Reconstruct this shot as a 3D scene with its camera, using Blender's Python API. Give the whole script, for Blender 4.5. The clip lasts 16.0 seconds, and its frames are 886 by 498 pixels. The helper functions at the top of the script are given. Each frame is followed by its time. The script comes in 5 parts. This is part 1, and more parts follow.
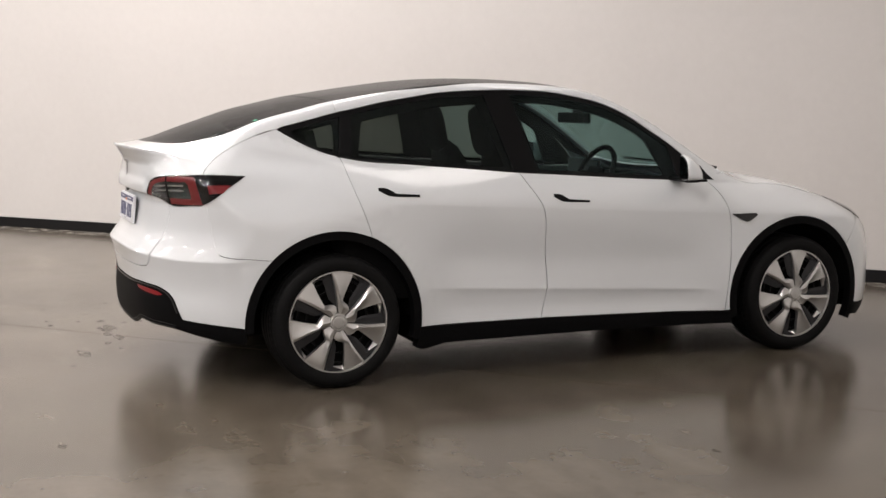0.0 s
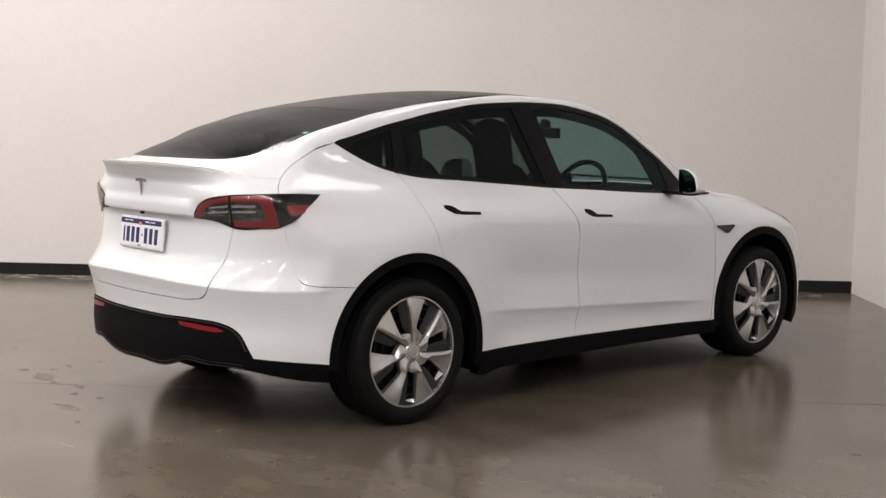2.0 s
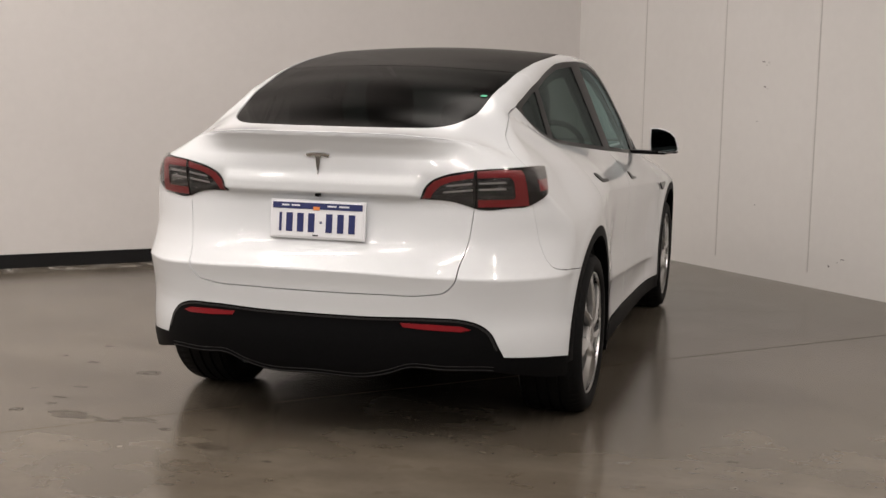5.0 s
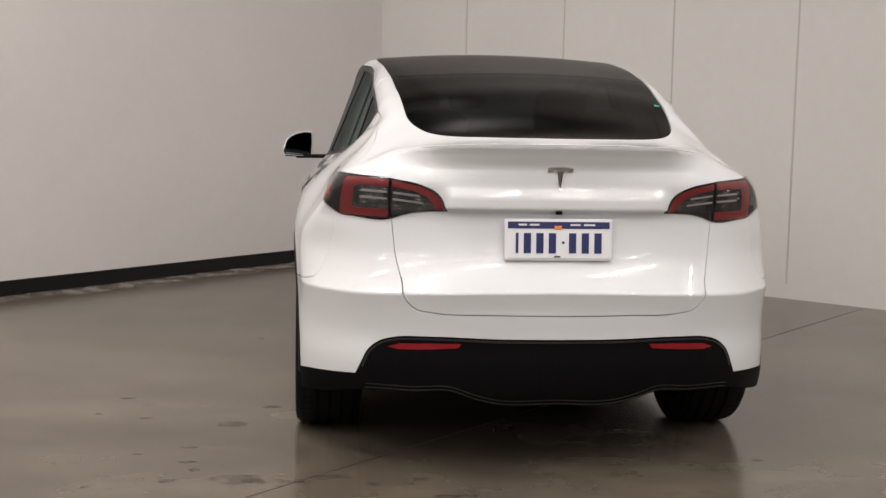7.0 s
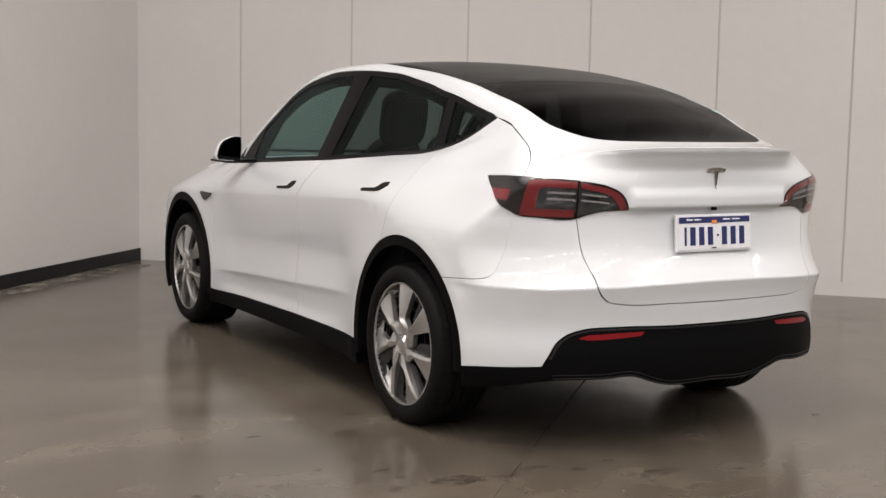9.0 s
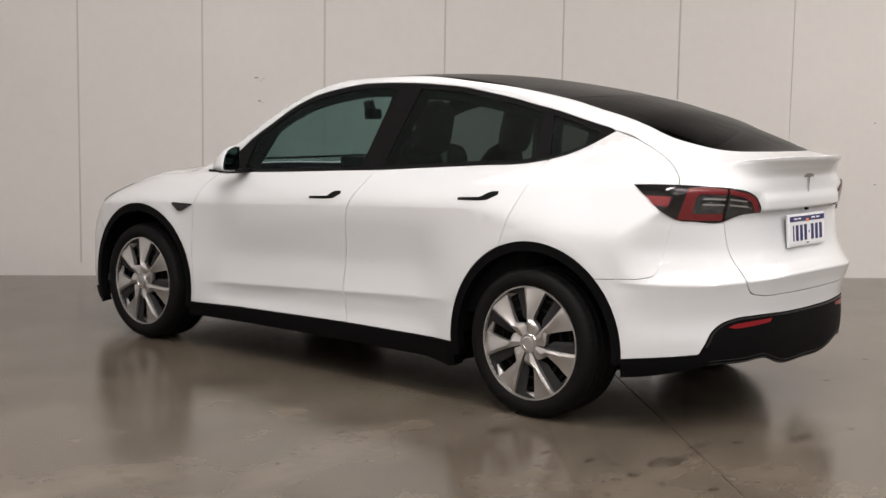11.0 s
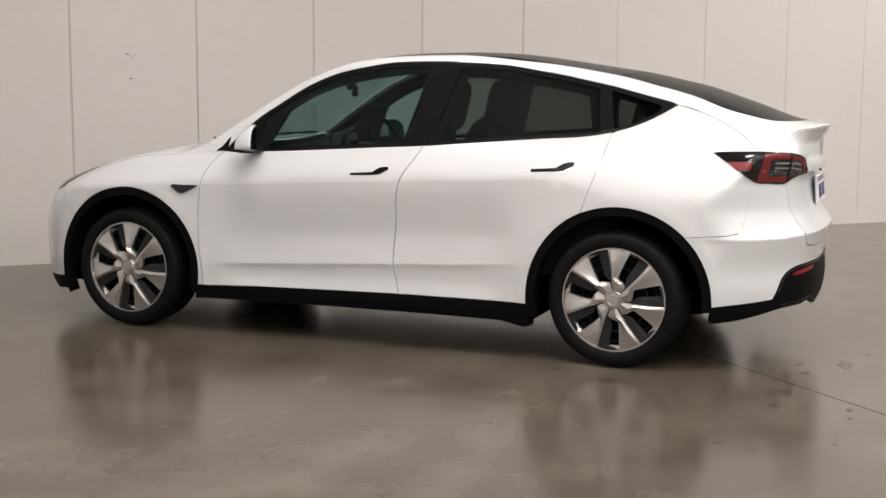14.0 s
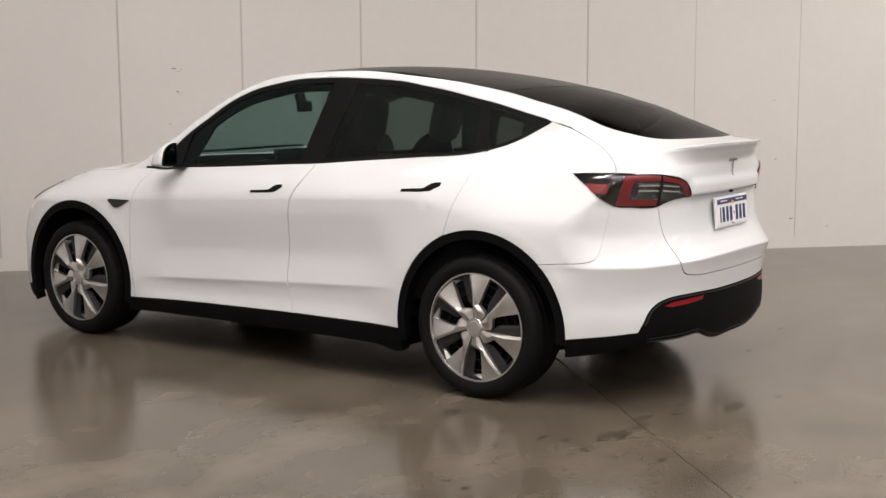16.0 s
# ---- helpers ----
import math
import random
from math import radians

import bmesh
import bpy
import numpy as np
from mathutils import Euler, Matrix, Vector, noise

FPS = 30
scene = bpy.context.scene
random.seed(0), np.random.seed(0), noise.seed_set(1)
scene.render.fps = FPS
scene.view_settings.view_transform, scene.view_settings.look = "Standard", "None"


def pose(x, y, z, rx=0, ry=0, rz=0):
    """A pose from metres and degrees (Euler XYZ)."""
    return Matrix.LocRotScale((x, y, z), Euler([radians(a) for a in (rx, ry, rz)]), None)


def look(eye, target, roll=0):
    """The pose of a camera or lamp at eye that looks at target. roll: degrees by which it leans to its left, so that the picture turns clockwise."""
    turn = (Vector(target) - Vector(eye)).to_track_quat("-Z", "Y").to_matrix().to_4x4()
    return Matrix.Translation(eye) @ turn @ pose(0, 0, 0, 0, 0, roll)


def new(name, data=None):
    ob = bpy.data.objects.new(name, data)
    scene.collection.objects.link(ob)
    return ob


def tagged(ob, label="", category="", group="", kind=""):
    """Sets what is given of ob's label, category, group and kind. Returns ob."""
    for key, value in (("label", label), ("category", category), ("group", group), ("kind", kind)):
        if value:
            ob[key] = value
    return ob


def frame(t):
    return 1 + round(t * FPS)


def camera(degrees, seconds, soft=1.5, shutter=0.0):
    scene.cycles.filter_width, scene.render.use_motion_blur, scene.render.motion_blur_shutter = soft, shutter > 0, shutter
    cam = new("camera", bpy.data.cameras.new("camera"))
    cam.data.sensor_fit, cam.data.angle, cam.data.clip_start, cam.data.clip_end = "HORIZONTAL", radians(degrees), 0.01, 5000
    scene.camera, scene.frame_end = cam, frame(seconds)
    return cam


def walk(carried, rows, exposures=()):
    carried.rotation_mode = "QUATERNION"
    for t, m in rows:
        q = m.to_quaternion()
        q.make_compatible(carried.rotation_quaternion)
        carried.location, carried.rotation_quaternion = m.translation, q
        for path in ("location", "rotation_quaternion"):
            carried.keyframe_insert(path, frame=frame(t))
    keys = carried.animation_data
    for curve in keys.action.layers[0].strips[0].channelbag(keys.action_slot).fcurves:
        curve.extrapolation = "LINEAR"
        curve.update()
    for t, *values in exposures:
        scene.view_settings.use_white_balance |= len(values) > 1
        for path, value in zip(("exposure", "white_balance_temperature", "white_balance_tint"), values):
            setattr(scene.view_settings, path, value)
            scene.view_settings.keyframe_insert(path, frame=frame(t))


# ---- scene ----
cam = camera(38.83, 16.0)
PATH = [
    (0, (6.920, -2.051, 1.531), (5.102, -1.255, 1.280), 0.83),
    (0.5, (6.718, -2.503, 1.496), (4.934, -1.631, 1.257), 0.97),
    (1, (6.244, -2.925, 1.455), (4.519, -1.940, 1.221), 1.09),
    (1.5, (5.766, -3.473, 1.449), (4.175, -2.282, 1.232), 1.16),
    (2, (5.266, -3.888, 1.424), (3.814, -2.527, 1.223), 1.11),
    (2.5, (4.768, -4.281, 1.414), (3.433, -2.806, 1.208), 1.07),
    (3, (4.255, -4.606, 1.408), (3.034, -3.039, 1.183), 1.05),
    (3.2, (4.008, -4.684, 1.399), (2.837, -3.080, 1.160), 1.12),
    (5.3, (1.373, -5.390, 1.387), (0.944, -3.453, 1.138), 1.11),
    (5.5, (1.092, -5.378, 1.394), (0.739, -3.425, 1.147), 1.05),
    (6, (0.431, -5.411, 1.394), (0.255, -3.433, 1.157), 0.86),
    (6.5, (-0.211, -5.339, 1.364), (-0.201, -3.354, 1.127), 1.16),
    (7, (-0.865, -5.282, 1.345), (-0.661, -3.305, 1.119), 1.05),
    (7.5, (-1.526, -5.213, 1.320), (-1.110, -3.268, 1.108), 1.13),
    (8, (-2.184, -5.098, 1.358), (-1.580, -3.205, 1.135), 1.12),
    (8.5, (-2.797, -4.979, 1.360), (-2.002, -3.157, 1.138), 1.05),
    (9, (-3.409, -4.695, 1.330), (-2.423, -2.968, 1.116), 1.06),
    (9.5, (-4.001, -4.459, 1.376), (-2.853, -2.837, 1.153), 1.15),
    (10, (-4.511, -4.091, 1.387), (-3.214, -2.584, 1.168), 1.09),
    (10.2, (-4.726, -3.958, 1.401), (-3.381, -2.493, 1.182), 1.05),
    (12.3, (-6.447, -2.193, 1.354), (-4.680, -1.281, 1.141), 0.85),
    (12.5, (-6.557, -2.026, 1.343), (-4.758, -1.178, 1.132), 0.87),
    (13, (-6.796, -1.634, 1.348), (-4.940, -0.920, 1.133), 0.81),
    (13.5, (-6.892, -1.408, 1.370), (-5.023, -0.734, 1.137), 0.70),
    (14, (-7.015, -1.473, 1.405), (-5.169, -0.749, 1.148), 0.33),
    (14.5, (-7.023, -1.816, 1.419), (-5.218, -0.995, 1.155), 0.07),
    (15, (-6.706, -2.308, 1.439), (-4.948, -1.393, 1.175), -0.08),
    (15.5, (-6.285, -2.779, 1.484), (-4.583, -1.761, 1.221), -0.17),
    (16, (-5.832, -3.264, 1.492), (-4.209, -2.124, 1.234), -0.28),
]
walk(cam, [(t, look(eye, target, roll)) for t, eye, target, roll in PATH],
     [(0, 0.15, 6500, 10), (3, 0.12, 6500, 10), (5.5, -0.18, 6720, 10), (7.5, -0.15, 6560, 10), (9, -0.10, 6500, 10), (10.2, -0.06, 6500, 10), (12.5, 0.0, 6550, 10), (16, 0.01, 6600, 10)])

# ---- light ----
world = bpy.data.worlds.new("world")
scene.world = world
world.use_nodes = True
world.node_tree.nodes["Background"].inputs[0].default_value = (0.5, 0.52, 0.55, 1)
world.node_tree.nodes["Background"].inputs[1].default_value = 0.02
scene.view_settings.exposure = 0.0

# Room axes: the corner, the seamed wall (B) and the skirted wall (A)
CORNER = Vector((-0.268, 6.215, 0))
DIR_B = Vector((0.7137, -0.7004, 0))
DIR_A = Vector((-0.7037, -0.7104, 0))
ROOM_B, ROOM_A, ROOM_H = 30.0, 30.0, 6.2
LAMP_POWER = 107


def at_room(b, a, z=0.0):
    """A place from the metres along wall B and along wall A."""
    return CORNER + DIR_B * b + DIR_A * a + Vector((0, 0, z))


# ---- materials ----
def material(name, base, rough=0.5, metal=0.0, coat=0.0, coat_rough=0.03, spec=0.5):
    m = bpy.data.materials.new(name)
    m.use_nodes = True
    b = m.node_tree.nodes["Principled BSDF"]
    b.inputs["Base Color"].default_value = (*base, 1)
    b.inputs["Roughness"].default_value = rough
    b.inputs["Metallic"].default_value = metal
    b.inputs["Coat Weight"].default_value = coat
    b.inputs["Coat Roughness"].default_value = coat_rough
    b.inputs["Specular IOR Level"].default_value = spec
    return m


def nodes_of(m):
    t = m.node_tree
    return t, t.nodes["Principled BSDF"]


def node(t, kind, **values):
    n = t.nodes.new(kind)
    for k, v in values.items():
        if k in n.inputs:
            n.inputs[k].default_value = v
    return n


def add_noise(t, scale, detail=6.0, rough=0.55, distort=0.0, coords="Object", stretch=None):
    tc = t.nodes.new("ShaderNodeTexCoord")
    n = node(t, "ShaderNodeTexNoise", Scale=scale, Detail=detail, Roughness=rough, Distortion=distort)
    if stretch:
        mp = t.nodes.new("ShaderNodeMapping")
        mp.inputs["Scale"].default_value = stretch
        t.links.new(tc.outputs[coords], mp.inputs[0])
        t.links.new(mp.outputs[0], n.inputs["Vector"])
    else:
        t.links.new(tc.outputs[coords], n.inputs["Vector"])
    return n


def ramp(t, source, stops):
    r = t.nodes.new("ShaderNodeValToRGB")
    e = r.color_ramp.elements
    e[0].position, e[0].color = stops[0][0], (*stops[0][1], 1)
    e[1].position, e[1].color = stops[-1][0], (*stops[-1][1], 1)
    for p, c in stops[1:-1]:
        x = e.new(p)
        x.color = (*c, 1)
    t.links.new(source, r.inputs[0])
    return r


def add_bump(t, b, source, strength, distance):
    n = node(t, "ShaderNodeBump", Strength=strength, Distance=distance)
    t.links.new(source, n.inputs["Height"])
    t.links.new(n.outputs[0], b.inputs["Normal"])
    return n


def mix_color(t, fac, a, b, mode="MIX"):
    n = t.nodes.new("ShaderNodeMix")
    n.data_type, n.blend_type = "RGBA", mode
    for source, sock in ((fac, n.inputs[0]), (a, n.inputs[6]), (b, n.inputs[7])):
        if isinstance(source, (int, float)):
            sock.default_value = source
        elif isinstance(source, tuple):
            sock.default_value = (*source, 1)
        else:
            t.links.new(source, sock)
    return n


def glass(name, tint, gloss_share=1.0, rough=0.0, rise=4.6, sheen=(1.0, 1.0, 1.0)):
    """A thin tinted pane: lets tinted light through, with a gloss that grows towards grazing."""
    m = bpy.data.materials.new(name)
    m.use_nodes = True
    t = m.node_tree
    t.nodes.remove(t.nodes["Principled BSDF"])
    clear = node(t, "ShaderNodeBsdfTransparent", Color=(*tint, 1))
    gloss = node(t, "ShaderNodeBsdfGlossy", Color=(*sheen, 1), Roughness=rough)
    facing = node(t, "ShaderNodeLayerWeight", Blend=0.5)
    power = t.nodes.new("ShaderNodeMath")
    power.operation = "POWER"
    power.inputs[1].default_value = rise
    t.links.new(facing.outputs["Facing"], power.inputs[0])
    fres = t.nodes.new("ShaderNodeMath")
    fres.operation = "MULTIPLY_ADD"
    fres.inputs[1].default_value, fres.inputs[2].default_value = 0.95 * gloss_share, 0.05 * gloss_share
    t.links.new(power.outputs[0], fres.inputs[0])
    mix = t.nodes.new("ShaderNodeMixShader")
    t.links.new(fres.outputs[0], mix.inputs[0])
    t.links.new(clear.outputs[0], mix.inputs[1])
    t.links.new(gloss.outputs[0], mix.inputs[2])
    t.links.new(mix.outputs[0], t.nodes["Material Output"].inputs[0])
    return m


def ragged(name, base, scale, rough, cover=0.85):
    """A worn film that breaks up into flecks and bare spots."""
    m = material(name, base, rough)
    t, b = nodes_of(m)
    n = add_noise(t, scale, 5, 0.6, 0.6)
    film = ramp(t, n.outputs[0], [(0.42, (0,) * 3), (0.60, (cover,) * 3)])
    t.links.new(film.outputs[0], b.inputs["Alpha"])
    return m


def painted_wall(name, base):
    m = material(name, base, 0.62)
    t, b = nodes_of(m)
    big = add_noise(t, 0.5, 5, 0.6)
    fine = add_noise(t, 14, 6, 0.6)
    k = tuple(c * 0.95 for c in base)
    r1 = ramp(t, big.outputs[0], [(0.3, k), (0.7, base)])
    r2 = ramp(t, fine.outputs[0], [(0.35, (0.975,) * 3), (0.7, (1, 1, 1))])
    mx = mix_color(t, 1.0, r1.outputs[0], r2.outputs[0], "MULTIPLY")
    t.links.new(mx.outputs[2], b.inputs["Base Color"])
    add_bump(t, b, fine.outputs[0], 0.12, 0.004)
    return m


def blend(t, source, lo, hi, a, b):
    """A colour that goes smoothly from a to b as the source goes from lo to hi."""
    m = node(t, "ShaderNodeMapRange")
    m.interpolation_type = "SMOOTHSTEP"
    m.inputs["From Min"].default_value, m.inputs["From Max"].default_value = lo, hi
    t.links.new(source, m.inputs["Value"])
    return mix_color(t, m.outputs[0], a, b).outputs[2]


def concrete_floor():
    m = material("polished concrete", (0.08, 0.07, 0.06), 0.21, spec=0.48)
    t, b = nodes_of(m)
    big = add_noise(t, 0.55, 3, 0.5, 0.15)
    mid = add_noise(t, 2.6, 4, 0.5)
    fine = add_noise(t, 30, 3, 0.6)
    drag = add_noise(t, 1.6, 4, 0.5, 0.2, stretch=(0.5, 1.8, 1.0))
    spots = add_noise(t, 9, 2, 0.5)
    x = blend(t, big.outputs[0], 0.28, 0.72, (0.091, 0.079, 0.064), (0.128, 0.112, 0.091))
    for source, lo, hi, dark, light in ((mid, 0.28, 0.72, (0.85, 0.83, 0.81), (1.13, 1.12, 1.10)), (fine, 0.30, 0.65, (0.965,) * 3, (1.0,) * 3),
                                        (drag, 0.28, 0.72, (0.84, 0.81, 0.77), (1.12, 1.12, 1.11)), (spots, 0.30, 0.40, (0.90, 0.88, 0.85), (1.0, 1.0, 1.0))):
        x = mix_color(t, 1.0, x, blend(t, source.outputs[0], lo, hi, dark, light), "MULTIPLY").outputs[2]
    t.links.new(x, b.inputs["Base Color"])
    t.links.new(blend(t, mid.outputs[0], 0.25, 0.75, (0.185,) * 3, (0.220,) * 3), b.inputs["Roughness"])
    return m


def rubber(name, base, rough, spec=0.25):
    m = material(name, base, rough, spec=spec)
    t, b = nodes_of(m)
    n = add_noise(t, 90, 5, 0.6)
    r = ramp(t, n.outputs[0], [(0.3, tuple(c * 0.75 for c in base)), (0.7, tuple(c * 1.3 for c in base))])
    t.links.new(r.outputs[0], b.inputs["Base Color"])
    add_bump(t, b, n.outputs[0], 0.15, 0.001)
    return m


def pearl_paint():
    m = material("white pearl paint", (0.66, 0.69, 0.71), 0.32, 0.0, 1.0, 0.03)
    t, b = nodes_of(m)
    n = add_noise(t, 700, 2, 0.5)
    r = ramp(t, n.outputs[0], [(0.3, (0.645, 0.668, 0.690)), (0.7, (0.685, 0.710, 0.736))])
    t.links.new(r.outputs[0], b.inputs["Base Color"])
    return m


M_WALL_A = painted_wall("white painted wall", (0.645, 0.622, 0.606))
M_WALL_B = painted_wall("white wall panel", (0.655, 0.639, 0.620))
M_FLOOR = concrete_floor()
M_JOINT = material("brown joint filler", (0.072, 0.054, 0.040), 0.9)
M_SEAM = material("grey seam filler", (0.47, 0.452, 0.435), 0.9)
# this grey carries the darkness of the hall's unseen depth
M_FAR = painted_wall("far wall with painted dimness", (0.26, 0.255, 0.25))
M_SKIRT = rubber("black skirting vinyl", (0.010, 0.010, 0.0105), 0.4)
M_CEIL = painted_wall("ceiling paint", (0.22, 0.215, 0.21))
M_PAINT = pearl_paint()
M_CLAD = rubber("black moulded plastic", (0.003, 0.003, 0.0034), 0.55, 0.06)
M_TRIM = material("satin black trim", (0.004, 0.004, 0.0045), 0.32, spec=0.10)
M_GLOSS = material("gloss black", (0.008, 0.008, 0.009), 0.06)
M_TYRE = rubber("tyre rubber", (0.0055, 0.0055, 0.0058), 0.65, 0.12)
M_GLASS_F = glass("green tinted glass", (0.37, 0.48, 0.465), 0.38, 0.05, sheen=(0.72, 0.92, 0.94))
M_GLASS_R = glass("privacy glass", (0.200, 0.222, 0.205), 0.33, 0.05, sheen=(0.75, 0.90, 0.90))
M_GLASS_ROOF = glass("dark roof glass", (0.032, 0.034, 0.035), 0.42, 0.16, 6.2)
M_WELL_GAP = material("black of wells and dark gaps", (0.005, 0.005, 0.005), 0.95, spec=0.05)
M_CABIN = rubber("black cabin upholstery", (0.003, 0.003, 0.0032), 0.85, 0.06)
M_SILVER = material("silver wheel lacquer", (0.55, 0.545, 0.54), 0.28, 0.88)
M_DARKRIM = material("dark grey wheel plastic", (0.022, 0.022, 0.024), 0.45, spec=0.25)
M_CHROME = material("chrome", (0.62, 0.62, 0.63), 0.16, 1.0)
M_RED = material("red lamp plastic", (0.17, 0.012, 0.016), 0.35)
M_REDREF = material("red reflector", (0.19, 0.004, 0.009), 0.3, 0.0, 0.25)
M_SMOKE = material("smoked lamp reflector with painted glints", (0.16, 0.16, 0.165), 0.14, 0.9)
t, b = nodes_of(M_SMOKE)
facets = add_noise(t, 30, 3, 0.6, stretch=(1.0, 1.0, 3.5))
add_bump(t, b, facets.outputs[0], 1.0, 0.03)
# pale noise streaks in the base colour act as glints in the bowl
glint_streaks = ramp(t, facets.outputs[0], [(0.46, (0.008,) * 3), (0.66, (0.22, 0.22, 0.23))])
t.links.new(glint_streaks.outputs[0], b.inputs["Base Color"])
M_LENS = glass("clear lamp lens", (0.93, 0.92, 0.92), 0.6, 0.015)
M_CLEARL = material("pale lamp insert", (0.36, 0.35, 0.35), 0.25, 0.3)
M_MIRROR = material("mirror glass", (0.20, 0.25, 0.25), 0.05, 1.0)
M_EDGE_SHINE = material("paler black edge highlight", (0.016, 0.016, 0.017), 0.28)
M_PLATE = material("white plate enamel", (0.74, 0.75, 0.78), 0.35)
M_PLATE_BLUE = material("dark blue plate enamel", (0.022, 0.030, 0.115), 0.35)
M_ORANGE = material("orange plate mark", (0.75, 0.25, 0.08), 0.4)
M_LAMP = material("lamp diffuser", (0.9, 0.9, 0.9), 0.5)
M_LAMP.node_tree.nodes["Principled BSDF"].inputs["Emission Color"].default_value = (1.0, 0.93, 0.89, 1)
M_LAMP.node_tree.nodes["Principled BSDF"].inputs["Emission Strength"].default_value = 7.0
M_FILL_LAMP = material("dim fill diffuser", (0.9, 0.9, 0.9), 0.5)
M_FILL_LAMP.node_tree.nodes["Principled BSDF"].inputs["Emission Color"].default_value = (1.0, 0.93, 0.89, 1)
M_FILL_LAMP.node_tree.nodes["Principled BSDF"].inputs["Emission Strength"].default_value = 0.5
M_STEEL = material("white lamp housing", (0.7, 0.7, 0.7), 0.4)
M_MARK = ragged("dark scuff", (0.10, 0.09, 0.085), 60, 0.8)
M_STAIN = ragged("dried spill", (0.045, 0.034, 0.024), 26, 0.29, 0.48)
M_SMEAR = ragged("faint brown smear", (0.060, 0.047, 0.036), 14, 0.29, 0.5)
M_DUST = ragged("plaster dust", (0.24, 0.225, 0.205), 7, 0.85, 0.62)
M_DISC = material("brake steel", (0.25, 0.25, 0.26), 0.35, 0.9)
M_SCREEN = material("dark screen", (0.02, 0.02, 0.025), 0.08)
M_STICKER = material("green sticker", (0.05, 0.45, 0.25), 0.4)


# ---- building helpers ----
def mesh_object(name, verts, faces, mat, parent=None, label="", normals=None, smooth=True):
    me = bpy.data.meshes.new(name)
    me.from_pydata([tuple(v) for v in verts], [], [tuple(f) for f in faces])
    me.materials.append(mat)
    me.polygons.foreach_set("use_smooth", [smooth] * len(me.polygons))
    me.validate()
    if normals is not None:
        me.normals_split_custom_set_from_vertices([tuple(n) for n in normals])
    ob = new(name, me)
    if parent:
        ob.parent = parent
    if label:
        tagged(ob, label)
    return ob


def part(name, bm, mat, parent=None, label="", smooth=False):
    me = bpy.data.meshes.new(name)
    bm.normal_update()
    bm.to_mesh(me)
    bm.free()
    me.materials.append(mat)
    me.polygons.foreach_set("use_smooth", [smooth] * len(me.polygons))
    ob = new(name, me)
    if parent:
        ob.parent = parent
    if label:
        tagged(ob, label)
    return ob


def box_bm(m, size, bevel=0.0, segments=2):
    bm = bmesh.new()
    bmesh.ops.create_cube(bm, size=1.0, matrix=m @ Matrix.Diagonal((*size, 1)))
    if bevel:
        bmesh.ops.bevel(bm, geom=bm.edges[:], offset=bevel, segments=segments, affect="EDGES", profile=0.6)
    return bm


def lathe(profile, steps, axis_x=True):
    """Turns a list of (radius, offset) about the x axis; offset runs along +x."""
    verts, faces = [], []
    n = len(profile)
    for i in range(steps):
        a = 2 * math.pi * i / steps
        for r, o in profile:
            verts.append((o, r * math.sin(a), r * math.cos(a)))
    for i in range(steps):
        j = (i + 1) % steps
        for k in range(n - 1):
            faces.append((i * n + k, j * n + k, j * n + k + 1, i * n + k + 1))
    return verts, faces


def room_slab(name, corners, z0, z1, mat, label="", bevel=0.0, parent=None):
    """A flat-topped block over a plan of world points."""
    bm = bmesh.new()
    lo = [bm.verts.new((p[0], p[1], z0)) for p in corners]
    hi = [bm.verts.new((p[0], p[1], z1)) for p in corners]
    bm.faces.new(hi)
    bm.faces.new(lo[::-1])
    n = len(corners)
    for i in range(n):
        bm.faces.new((lo[i], lo[(i + 1) % n], hi[(i + 1) % n], hi[i]))
    bmesh.ops.recalc_face_normals(bm, faces=bm.faces[:])
    if bevel:
        bmesh.ops.bevel(bm, geom=bm.edges[:], offset=bevel, segments=2, affect="EDGES")
    return part(name, bm, mat, parent, label)


# ---- room ----
def band(b0, b1, a0, a1):
    return [at_room(b0, a0), at_room(b1, a0), at_room(b1, a1), at_room(b0, a1)]


base = room_slab("floor", band(-0.4, ROOM_B + 0.4, -0.4, ROOM_A + 0.4), -0.3, -0.003, M_JOINT)
tagged(base, "polished grey-brown concrete warehouse floor with saw-cut joints", "floor", kind="structure")
JOINT_B, GAP = 4.53, 0.008
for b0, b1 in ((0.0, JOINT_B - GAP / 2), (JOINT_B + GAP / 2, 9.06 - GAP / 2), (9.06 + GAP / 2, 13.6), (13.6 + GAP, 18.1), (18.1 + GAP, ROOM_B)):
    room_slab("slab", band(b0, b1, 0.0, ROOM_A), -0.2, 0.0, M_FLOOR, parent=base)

T = 0.25
SEAMS = [0.965] + [1.957 + 0.992 * i for i in range(28)]
wall_b = room_slab("wall_b", band(0.0, ROOM_B, -T, -0.004), -0.1, ROOM_H, M_SEAM)
tagged(wall_b, "white painted wall of upright panels with grey seams", "wall", kind="structure")
edges = [0.0] + SEAMS + [ROOM_B]
# the first joints are filled wide, those farther along are hairlines
SEAM_W = [0.0] + [0.015 if b < 6.4 else 0.0055 for b in SEAMS] + [0.0]
for k in range(len(edges) - 1):
    b0, b1 = edges[k] + SEAM_W[k] / 2, edges[k + 1] - SEAM_W[k + 1] / 2
    room_slab("wall_panel", band(b0, b1, -0.004, 0.0), 0.106, ROOM_H, M_WALL_B, parent=wall_b)
room_slab("wall_plinth", band(0.0, ROOM_B, -0.004, 0.0), -0.1, 0.106, M_WALL_B, parent=wall_b)

